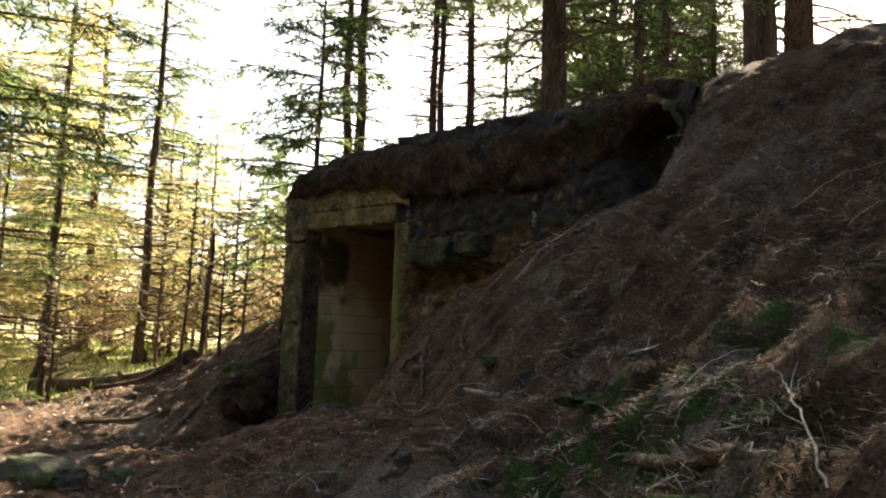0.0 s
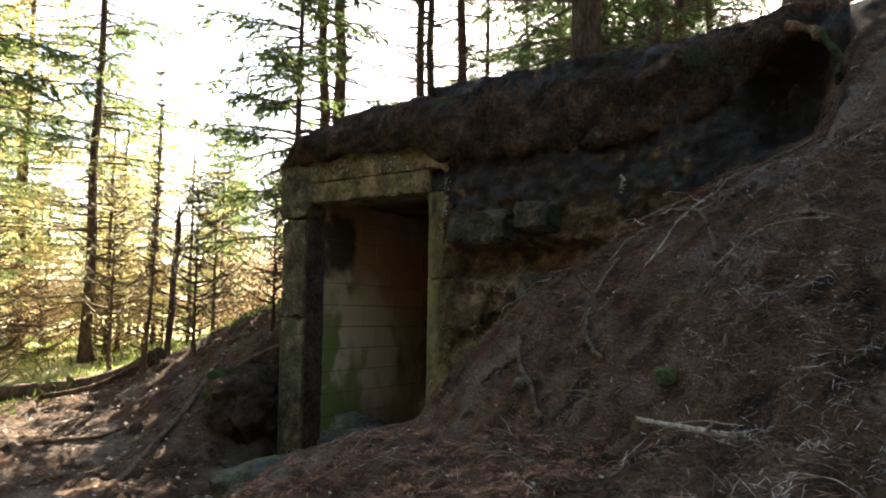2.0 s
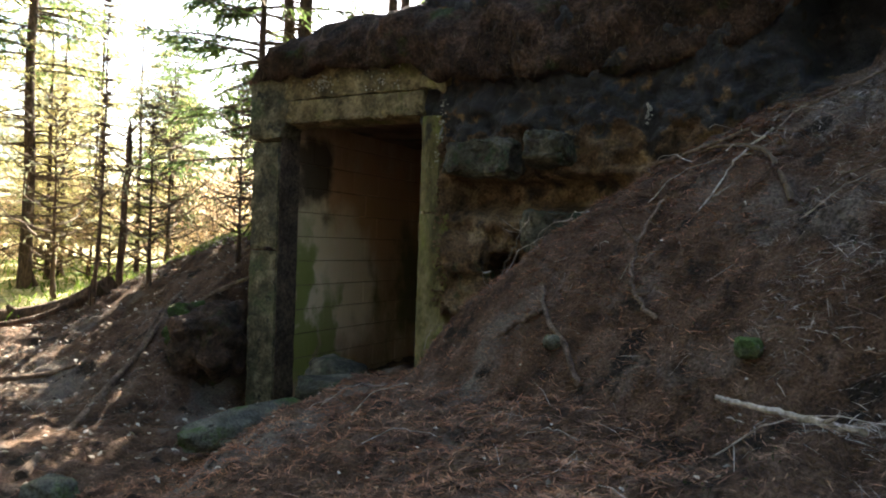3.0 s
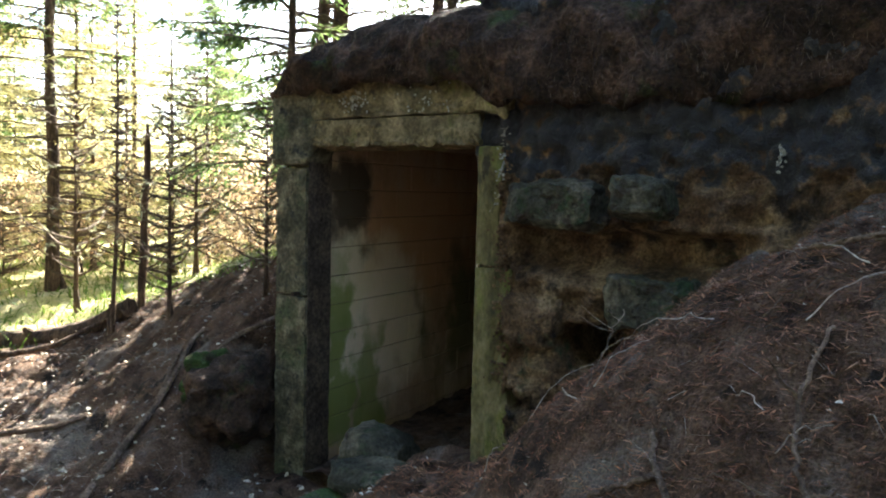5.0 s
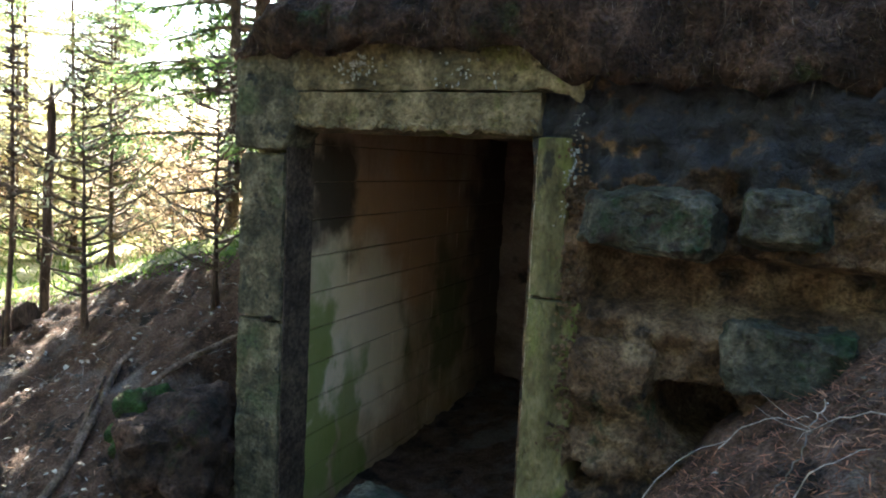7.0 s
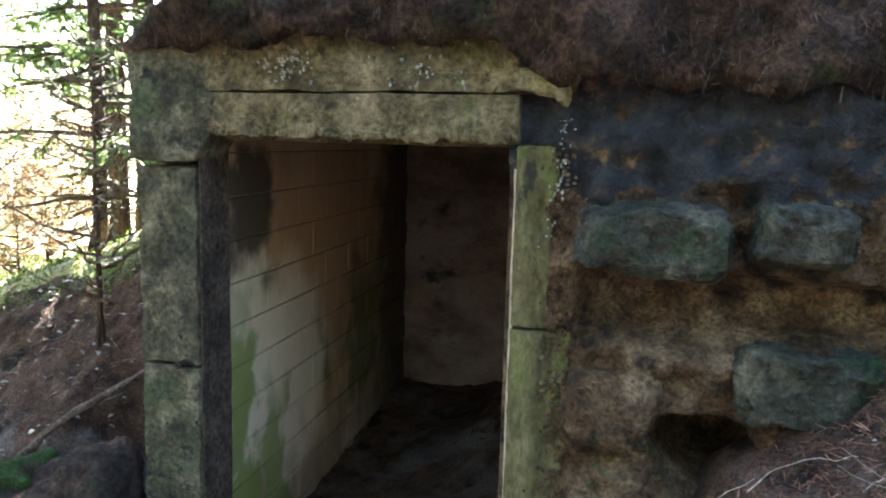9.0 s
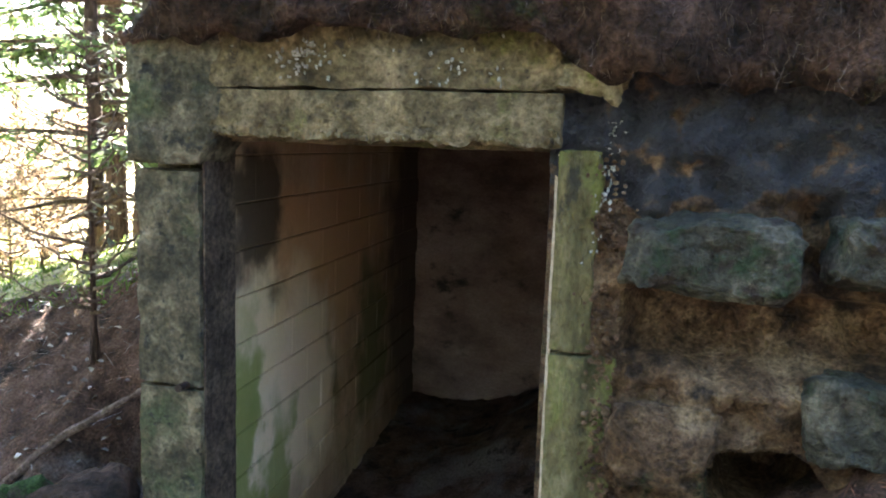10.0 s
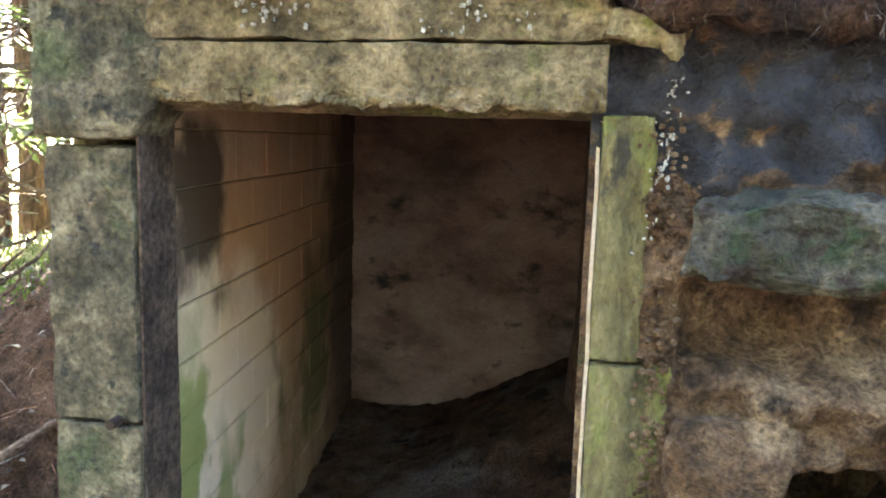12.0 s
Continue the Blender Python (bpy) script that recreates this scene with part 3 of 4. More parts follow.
bm = bmesh.new()
arc = [(2.72 + 0.36 * math.sin(a), -0.08 - 0.10 * math.sin(a), 3.0 + 0.37 * math.cos(a)) for a in [radians(x) for x in range(12, 106, 8)]]
tube(bm, arc, [0.028 + 0.012 * math.sin(i * 2.1) for i in range(len(arc))], 10, 0.6)
for v in bm.verts:
    v.co += noise.noise_vector(v.co * 8) * 0.03 + noise.noise_vector(v.co * 25) * 0.012
solid("arch_rim", bm, RUBBLE, "curved broken concrete rim half buried in the bank", "concrete")

# passage
PL = lambda v: -1.44 - 0.09 * (v - 0.26)
def wall_sheet(name, pts, mat, label, amp=0.015, cut=30):
    a, b, c, d = [Vector(p) for p in pts]
    nrm = (b - a).cross(d - a).normalized()
    verts, faces = [], []
    for i in range(cut + 1):
        for j in range(cut + 1):
            p = a.lerp(b, i / cut).lerp(d.lerp(c, i / cut), j / cut)
            verts.append(p + nrm * amp * fbm(p, 2.5, 3))
    for i in range(cut):
        for j in range(cut):
            q = i * (cut + 1) + j
            faces.append((q, q + cut + 1, q + cut + 2, q + 1))
    ob = new(name, pydata(name, verts, faces, mat, True))
    ob.matrix_world = T
    m = ob.modifiers.new("thick", "SOLIDIFY")
    m.thickness, m.offset = 0.2, -1
    return tagged(ob, label, name.split("_")[0], kind="structure")


DEPTH = 3.5
wall_back = wall_sheet("wall_back", [(-1.9, DEPTH, 0), (0.7, DEPTH, 0), (0.7, DEPTH, 2.9), (-1.9, DEPTH, 2.9)], INNER_DARK, "dark brown concrete end wall inside the bunker")
wall_sheet("wall_right", [(0.35, DEPTH, 0), (0.06, 0.26, 0), (0.06, 0.26, 2.9), (0.35, DEPTH, 2.9)], INNER_DARK, "dark brown inner wall of the passage")
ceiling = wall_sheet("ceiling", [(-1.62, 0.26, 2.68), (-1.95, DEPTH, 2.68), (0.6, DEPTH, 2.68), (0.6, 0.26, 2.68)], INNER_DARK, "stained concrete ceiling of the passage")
bm = bmesh.new()
rough_box(bm, (-1.735, 0.135, -0.3), (PL(0.3) - 0.12, 0.7, 3.0), 0.1, 0.01, 0.01, 9)
rough_box(bm, (-2.1, 0.7, -0.3), (-1.84, 4.9, 3.0), 0.25, 0.02, 0.02, 9)
solid("wall_left_outer", bm, CONCRETE, "outer concrete side wall of the bunker", "wall", kind="structure")

wall_left = thing("wall_left", "inner wall of pale concrete blocks with green algae", "wall", kind="structure")
bm = bmesh.new()
rough_box(bm, (-0.08, 0.0, -0.2), (-0.003, 3.4, 2.9), 0.2, 0.002, 0.0, 10)
back = part("mortar", bm, MORTAR, wall_left, "dark recessed mortar")
back.matrix_basis = pose(PL(0.26), 0.255, 0, 0, 0, 5.1)
shapes = []
for k in range(4):
    bm = bmesh.new()
    made = bmesh.ops.create_cube(bm, size=1.0)["verts"]
    for v in made:
        v.co = Vector((v.co.x * 0.06, v.co.y * 0.424, v.co.z * 0.205))
    bmesh.ops.bevel(bm, geom=bm.edges[:], offset=0.005, segments=1, affect="EDGES")
    for v in bm.verts:
        v.co += noise.noise_vector(v.co * 9 + Vector((k, 0, 0))) * 0.002
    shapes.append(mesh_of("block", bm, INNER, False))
for row in range(13):
    for col in range(9):
        y = col * 0.43 - (0.215 if row % 2 else 0) + 0.0
        if y > 3.2:
            continue
        cut = row % 2 == 1 and col == 0            # a half block closes every other course
        ob = part("block", shapes[(row * 3 + col) % 4], None, wall_left)
        ob.matrix_basis = back.matrix_basis @ pose(-0.022 + rng.uniform(-0.002, 0.002), y + (0.322 if cut else 0.21), 0.1 + row * 0.211, 0, 0, rng.uniform(-0.4, 0.4)) @ Matrix.Diagonal((1, 0.48 if cut else 1, 1, 1))


def floor_z(u, v):
    return 0.33 + 0.12 * v * 0.3 + 0.55 * float(sm(-1.3, 0.3, u)) * float(sm(0.2, 2.6, v)) + 0.35 * float(sm(-0.5, 0.2, u)) * float(sm(1.2, 0.0, v))


us, vs = np.arange(-1.9, 0.5, 0.06), np.arange(0.0, 3.65, 0.06)
verts = [(u, v, floor_z(u, v) + 0.7 * lumps(u, v + 20)) for u in us for v in vs]
faces = [(i * len(vs) + j, (i + 1) * len(vs) + j, (i + 1) * len(vs) + j + 1, i * len(vs) + j + 1) for i in range(len(us) - 1) for j in range(len(vs) - 1)]
ob = new("floor", pydata("floor", verts, faces, LITTER, True))
ob.matrix_world = T
tagged(ob, "passage floor of dark earth and dead leaves", "floor", kind="structure")


# ---- trees ----
def spray(verts, faces, p, d, length, width, rnd):
    """A flat shoot of needles."""
    side = d.cross(Vector((rnd.gauss(0, 0.5), rnd.gauss(0, 0.5), 1))).normalized() * width
    i = len(verts)
    verts += [p, p + d * length * 0.45 + side, p + d * length, p + d * length * 0.5 - side]
    faces.append((i, i + 1, i + 2, i + 3))


def conifer(seed, height, girth, low, spread, dense=1.0, droop=0.25, bare=0.25, lean=0.0):
    """Meshes of a trunk, its boughs and its needles. low: where green starts; bare: where dead twigs start."""
    rnd = random.Random(seed)
    trunk = bmesh.new()
    pts = []
    for i in range(15):
        t = i / 14
        pts.append(Vector((lean * math.sin(t * 2.2) * height * 0.1 + rnd.gauss(0, 0.012) * height * 0.1 * (i > 0), rnd.gauss(0, 0.012) * height * 0.1 * (i > 0), t * height - 0.35)))
    radii = [girth * (1 - 0.93 * (i / 14)) * (1.35 if i == 0 else 1) for i in range(15)]
    tube(trunk, pts, radii, 10, 0.25)
    for k in range(4):          # root flare
        a = rnd.uniform(0, 6.28)
        tube(trunk, [Vector((0, 0, 0.35)), Vector((math.cos(a), math.sin(a), 0.05)) * girth * 1.4, Vector((math.cos(a), math.sin(a), -0.35)) * girth * 2.4], [girth * 0.6, girth * 0.45, girth * 0.2], 6, 0.2)
    boughs = bmesh.new()
    verts, faces = [], []

    def along(z):
        t = min(13.99, max(0, (z + 0.35) / height * 14))
        i = int(t)
        return pts[i].lerp(pts[i + 1], t - i)

    z = bare * height
    while z < height * 0.985:
        green = z > low * height
        t = max(0.02, 1 - z / height)
        for k in range(rnd.choice((3, 4, 4, 5))):
            az = rnd.uniform(0, 6.283)
            reach = spread * (0.25 + t ** 0.75) * rnd.uniform(0.6, 1.1) * (1 if green else rnd.uniform(0.3, 0.75))
            base = along(z + rnd.uniform(-0.08, 0.08))
            out = Vector((math.cos(az), math.sin(az), 0.12))
            line, m = [], 6
            for i in range(m + 1):
                s = i / m
                line.append(base + out * reach * s + Vector((rnd.gauss(0, 0.02), rnd.gauss(0, 0.02), -droop * reach * s * s + 0.10 * reach * s ** 4)))
            tube(boughs, line, [0.016 * (0.5 + t) * (1 - 0.85 * i / m) + 0.002 for i in range(m + 1)], 4, 0, False)
            count = int((12 if green else 5) * (0.5 + reach) * dense)
            for c in range(count):
                s = rnd.uniform(0.15, 1)
                i = min(m - 1, int(s * m))
                p = line[i].lerp(line[i + 1], s * m - i)
                turn = rnd.choice((-1, 1)) * rnd.uniform(0.5, 1.2)
                d = Vector((math.cos(az + turn), math.sin(az + turn), rnd.uniform(-0.5, 0.12))).normalized()
                L = reach * rnd.uniform(0.12, 0.32) * (1.15 - 0.6 * s)
                tip = p + d * L + Vector((0, 0, -0.12 * L))
                if L > 0.1:
                    tube(boughs, [p, tip], [0.004, 0.0015], 3, 0, False)
                if not green:
                    continue
                q = 0.0
                while q < L:
                    sd = Vector((d.x + rnd.gauss(0, 0.55), d.y + rnd.gauss(0, 0.55), d.z + rnd.gauss(0, 0.3) - 0.15)).normalized()
                    spray(verts, faces, p.lerp(tip, q / L), sd, rnd.uniform(0.07, 0.15), rnd.uniform(0.010, 0.019), rnd)
                    q += 0.045 / dense
        z += rnd.uniform(0.16, 0.34) * (0.6 + 0.08 * height / 2)
    return trunk, boughs, (verts, faces)


def tree_kind(name, seed, label, needles, category="tree", **kw):
    trunk, boughs, (verts, faces) = conifer(seed, **kw)
    root = thing(name, label, category)
    part("trunk", trunk, BARK, root)
    tagged(part("branching", boughs, TWIG, root, "thin dead and living boughs"), kind="stuff")
    if faces:
        tagged(part("crown", pydata("crown", verts, faces, needles), None, root, "needle sprays"), kind="stuff")
    return root


def plant(kind, u, v, turn=0.0, scale=1.0, z=None, group=""):
    """Puts a copy of a tree kind at a place on the ground."""
    h = z if z is not None else float(ground_z(u, v))
    c = copy_thing(kind, T @ pose(u, v, h, 0, 0, turn))
    c.scale = (scale, scale, scale)
    if group:
        c["group"] = group
    return c


spruce_a = tree_kind("spruce_tree", 11, "tall spruce with drooping green boughs", NEEDLE, height=13, girth=0.14, low=0.22, spread=2.3, bare=0.1)
spruce_b = tree_kind("spruce_tree", 12, "slender spruce with sparse green boughs", NEEDLE, height=11, girth=0.10, low=0.30, spread=1.8, bare=0.08, dense=0.9)
spruce_c = tree_kind("spruce_tree", 13, "young spruce with feathery low boughs", NEEDLE, height=6.5, girth=0.06, low=0.10, spread=1.5, bare=0.06, dense=1.2)
larch = tree_kind("larch_tree", 14, "thin larch with sunlit yellow-green boughs", NEEDLE_WARM, height=12, girth=0.11, low=0.12, spread=2.0, bare=0.05, droop=0.2)
pole = tree_kind("spruce_tree", 15, "dark bare-stemmed spruce with dead lower twigs", NEEDLE, height=14, girth=0.11, low=0.42, spread=1.9, bare=0.12)
big = tree_kind("spruce_tree", 16, "thick old spruce trunk on the mound", NEEDLE, height=16, girth=0.23, low=0.30, spread=2.6, bare=0.14)
sapling = tree_kind("sapling", 17, "thin grey-green sapling with sparse feathery twigs", NEEDLE_GREY, "sapling", height=3.0, girth=0.036, low=0.25, spread=0.8, bare=0.15, droop=-0.3, dense=0.35)

snag = thing("snag", "broken dead tree stem with a splintered top", "dead tree")
bm = bmesh.new()
tube(bm, bend((0, 0, -0.2), (0.05, 0.02, 1.9), 0, 8, 0.01, 4), [0.05, 0.046, 0.043, 0.041, 0.04, 0.038, 0.036, 0.033, 0.008], 9, 0.4)
part("trunk", bm, BARK, snag)
for k in range(9):
    a, z = rng.uniform(0, 6.28), rng.uniform(0.6, 1.8)
    bm = bmesh.new()
    tube(bm, bend((0, 0, z), (math.cos(a) * 0.5, math.sin(a) * 0.5, z + rng.uniform(0.1, 0.5)), 0.03, 5, 0.015, k), [0.012, 0.01, 0.008, 0.006, 0.004, 0.002], 5)
    part("branch", bm, TWIG, snag)
thin = tree_kind("dead_sapling", 23, "tall thin bare dead stem", NEEDLE, "sapling", height=4.4, girth=0.028, low=2.0, spread=0.25, bare=0.3, droop=-0.2, lean=0.4)
bush = tree_kind("shrub", 29, "low twiggy shrub with rusty dead leaves", RUST_LEAF, "shrub", height=2.2, girth=0.02, low=0.08, spread=1.5, bare=0.05, droop=-0.3, dense=0.8)

# trees on the mound
MOUND = "trees on the mound"
plant(big, 0.2, 2.5, 20, 0.95, group=MOUND)
plant(big, 1.85, 5.2, 140, 1.1, group=MOUND)
plant(big, 2.05, 6.4, 60, 1.05, group=MOUND)
for u, v, s, k in ((-4.8, 3.5, 0.95, pole), (-4.45, 3.5, 1.1, pole), (-3.7, 4.6, 0.9, pole), (-3.35, 4.4, 0.8, pole), (-3.2, 5.0, 0.9, pole),
                   (-0.2, 5.6, 1.0, pole), (-0.05, 6.2, 0.9, pole), (-0.9, 10.5, 1.0, spruce_b), (3.4, 8.6, 0.9, pole), (4.4, 9.0, 0.9, pole), (5.5, 8.0, 0.9, spruce_b),
                   (7.5, 6.0, 1.0, spruce_b), (7.5, 2.5, 1.0, spruce_b), (-2.5, 9.0, 1.0, spruce_a), (-7.3, 8.0, 0.6, spruce_b), (-5.0, 12.0, 1.0, spruce_c),
                   (-3.2, 11.5, 1.1, spruce_a), (5.8, 12, 1.2, spruce_a), (9.5, 11, 1.2, spruce_a), (8.5, 0.5, 1.0, spruce_a), (9, -3, 1.1, spruce_a), (11, 2, 1.1, spruce_a),
                   (-1.8, 12, 1.0, spruce_c), (-3.5, 7.5, 0.8, spruce_c), (11, 5, 1, spruce_a), (9, 9, 1, spruce_b)):
    plant(k, u, v, rng.uniform(0, 360), s, group=MOUND)
for u, v, s, k in ((-4.6, 8.0, 0.9, spruce_b), (-5.2, 10.6, 1.0, spruce_b), (-6.0, 7.2, 0.8, spruce_c), (-2.6, 8.5, 0.9, spruce_c), (-4.3, 10, 1.2, spruce_c), (-5.6, 13, 1.1, spruce_a), (-3.8, 14, 1.1, spruce_a),
                   (-6.5, 15, 1.1, spruce_a), (-2.4, 13, 1.3, spruce_c), (-4.5, 18, 1.2, spruce_a)):
    plant(k, u, v, rng.uniform(0, 360), s, group=MOUND)
# trees of the sunlit wood
WOOD = "trees of the sunlit wood"
plant(spruce_c, -3.65, 1.95, 30, 1.05, group=WOOD)
plant(spruce_a, -3.3, -3.1, 75, 1.0, group=WOOD)
plant(spruce_b, -8.6, 1.97, 10, 1.0, group=WOOD)
for u, v, s, k in ((-9.5, 0.6, 0.9, larch), (-13, 2.9, 1.1, larch), (-6.3, -0.7, 0.5, spruce_b), (-11, -1.4, 1.0, larch), (-15.5, 1.0, 1.1, larch),
                   (-9.3, 5.2, 0.8, spruce_c), (-12.5, 5.8, 0.6, larch), (-18, 4, 0.8, larch), (-17, 8, 1.0, spruce_c), (-20, 1, 1.2, larch), (-14, 9, 1.0, spruce_c),
                   (-22, 6, 1.3, spruce_c), (-24, 11, 0.8, larch), (-19, 13, 1.2, spruce_c), (-25, 2, 1.3, larch), (-12, -4.5, 1.0, larch), (-17, -3, 1.1, larch),
                   (-15, 15, 1.1, spruce_c), (-27, 15, 0.8, larch), (-30, 8, 0.9, larch), (-22, -3, 1.2, larch), (-28, 0, 1.3, larch), (-16, 5.0, 0.8, spruce_c), (-21, 9.5, 1.0, spruce_c)):
    plant(k, u, v, rng.uniform(0, 360), s, group=WOOD)
for k in range(26):
    u, v = rng.uniform(-24, -8), rng.uniform(-3, 14)
    plant(larch, u, v, rng.uniform(0, 360), rng.uniform(0.28, 0.5), group="young larches")
for u, v, s in ((-6.8, 4.6, 1.0), (-7.9, 6.0, 1.1), (-6.0, 3.4, 0.7), (-8.9, 3.6, 0.9), (-10.2, 6.6, 1.1), (-12.0, 2.0, 1.0), (-10.6, 2.2, 0.8), (-13.5, 0.2, 1.1), (-11.5, 4.0, 1.0)):
    plant(bush, u, v, rng.uniform(0, 360), s, group="shrubs")
c = copy_thing(snag, T @ pose(-4.7, 0.85, gz(-4.7, 0.85), 2, 1, 40))
plant(thin, -4.5, 0.38, 0, 0.9)
plant(sapling, -3.66, 0.46, 0, 0.72)
plant(sapling, -2.45, 0.55, 100, 0.62)
plant(sapling, -5.9, -0.75, 200, 0.8)
plant(sapling, -5.2, 1.9, 250, 0.9)
# the wood all round
for k in range(120):
    a, r = rng.uniform(0, 6.283), rng.uniform(16, 75)
    u, v = r * math.cos(a), r * math.sin(a)
    if -30 < u < -4 and -6 < v < 16 and r < 32:
        continue
    if v < -3 and u < 14 and rng.random() < 0.9:
        continue
    if u < -4 and (rng.random() < 0.5 or (v > 3 and r < 45)):
        continue
    plant(rng.choice((spruce_a, spruce_b, larch, spruce_c, spruce_a)), u, v, rng.uniform(0, 360), rng.uniform(0.9, 1.4), group="trees of the wood")
# unseen wood added behind the camera to keep sky light off the bunker front
for i in range(12):
    for j in range(6):
        u, v = -16 + 3.4 * i + rng.uniform(-1.2, 1.2), -10.5 - 3.6 * j + rng.uniform(-1.2, 1.2)
        plant((spruce_a, spruce_b, spruce_a, big)[(i + j) % 4], u, v, rng.uniform(0, 360), rng.uniform(1.0, 1.3), group="trees facing the bunker")
# the first of each kind stands in the wood as well
for k, (u, v) in zip((spruce_a, spruce_b, spruce_c, larch, pole, big, sapling, thin, bush, snag), ((-33, 12), (-34, 5), (-13, 12), (-33, -2), (13, 12), (12, 8), (-6.6, 1.2), (-9.8, 3.8), (-14.5, 3.5), (-15, 7))):
    k.matrix_world = T @ pose(u, v, gz(u, v))


# ---- things on the ground ----
def along_ground(pts, lift=0.02):
    return [(u, v, gz(u, v) + lift) for u, v in pts]


def curve_points(pts, n=24, jitter=0.012, seed=0):
    """A smooth line through a few points."""
    r = random.Random(seed)
    P = [Vector(p) for p in pts]
    out = []
    for i in range(n + 1):
        t = i / n * (len(P) - 1)
        k = min(int(t), len(P) - 2)
        f = t - k
        a, b, c, d = P[max(k - 1, 0)], P[k], P[k + 1], P[min(k + 2, len(P) - 1)]
        q = 0.5 * ((2 * b) + (c - a) * f + (2 * a - 5 * b + 4 * c - d) * f * f + (3 * b - a - 3 * c + d) * f ** 3)
        out.append(q + Vector((r.gauss(0, jitter), r.gauss(0, jitter), r.gauss(0, jitter * 0.5))))
    return out


def limb(name, pts, r0, r1, mat, label, category, seed=0, group="", n=24, jitter=0.005, stubs=0):
    bm = bmesh.new()
    line = curve_points(pts, n, jitter, seed)
    tube(bm, line, [r0 + (r1 - r0) * i / n for i in range(n + 1)], 8, 0.15)
    ob = solid(name, bm, mat, label, category, group)
    r = random.Random(seed)
    for k in range(stubs):
        p = line[r.randrange(3, n - 2)]
        bm = bmesh.new()
        tip = p + Vector((r.uniform(-1, 1), r.uniform(-1, 1), r.uniform(0.1, 0.7))).normalized() * r.uniform(0.06, 0.2)
        tube(bm, bend(p, tip, 0.01, 4, 0.008, k), [r1 * 0.8, r1 * 0.7, r1 * 0.6, r1 * 0.4, r1 * 0.2], 5)
        part("twig", bm, mat, ob)
    return ob


limb("root", along_ground([(-1.25, -2.2), (-2.3, -1.15), (-2.55, -0.75), (-2.62, -0.45), (-2.76, -0.12), (-2.89, 0.13), (-2.9, 0.25)], 0.02), 0.036, 0.02, ROOT, "long curved bare root snaking up the litter slope", "root", 3)
limb("root", along_ground([(-2.72, -0.3), (-2.85, -0.05), (-3.0, 0.12)], 0.02), 0.016, 0.01, ROOT, "thin root forking beside the long root", "root", 5)
limb("root", along_ground([(-2.62, -0.08), (-2.35, 0.18), (-2.1, 0.5)], 0.02), 0.025, 0.018, ROOT, "short root on the slope beside the post", "root", 4)
limb("fallen_log", along_ground([(-7.6, -0.3), (-6.15, 0.15), (-5.2, 0.45), (-4.55, 0.62)], 0.06), 0.11, 0.10, BARK, "mossy fallen trunk lying on the slope", "log", 6, stubs=3)
limb("fallen_branch", along_ground([(-5.6, -0.25), (-5.0, 0.1), (-4.7, 0.6)], 0.1), 0.035, 0.02, BARK, "dead branch leaning against the fallen trunk", "branch", 7, stubs=3)
limb("fallen_branch", along_ground([(-4.0, -1.2), (-3.6, -0.7), (-3.3, -0.55)], 0.03), 0.03, 0.015, ROOT, "dead branch on the litter slope", "branch", 8, stubs=2)
limb("stick", [(2.59, -2.0, 1.19), (2.82, -2.15, 1.195), (3.05, -2.31, 1.205)], 0.009, 0.013, PALE, "short bleached stick lying on the bank", "stick", 9, stubs=1, jitter=0.004)
limb("fallen_log", along_ground([(4.25, -3.2), (4.5, -3.38), (4.72, -3.5)], 0.01), 0.018, 0.026, ROOT, "broken rotten log in the moss", "log", 10, stubs=3)
limb("fallen_log", along_ground([(4.6, -3.4), (4.9, -3.5), (5.5, -3.72)], -0.01), 0.026, 0.032, ROOT, "rotten log half sunk in the bank", "log", 11, stubs=2)
limb("dead_branch", [(4.66, -3.10, gz(4.66, -3.1) + 0.03), (4.74, -3.25, gz(4.74, -3.25) + 0.08), (4.84, -3.46, gz(4.84, -3.46) + 0.09), (4.97, -3.72, gz(4.97, -3.72) + 0.02)], 0.0018, 0.0036, PALE, "pale crooked bare branch on the mossy bank", "branch", 12, stubs=3, jitter=0.005)
limb("root", along_ground([(1.9, -0.55), (2.3, -0.65), (2.75, -0.45), (3.0, -0.25)], 0.03), 0.012, 0.008, ROOT, "thin root trailing over the bank", "root", 13)
limb("root", along_ground([(1.55, -1.15), (1.62, -1.3), (1.85, -1.55), (1.95, -1.65)], 0.02), 0.012, 0.014, ROOT, "bare root curling out of the needles", "root", 14)
limb("root", along_ground([(1.35, -1.25), (1.5, -1.3), (1.62, -1.3)], 0.02), 0.010, 0.012, ROOT, "small root side by side with a larger one", "root", 15)
limb("root", along_ground([(2.7, -1.3), (2.55, -1.05), (2.3, -0.75), (2.15, -0.6)], 0.03), 0.014, 0.008, TWIG, "exposed root combed down the bank", "root", 16)
limb("root", [(1.12, -0.80, gz(1.12, -0.8) + 0.02), (1.2, -0.78, gz(1.2, -0.78) + 0.16), (1.24, -0.72, gz(1.24, -0.72) + 0.22)], 0.003, 0.002, PALE, "pale forked root sticking out of the soil", "root", 17, stubs=4)

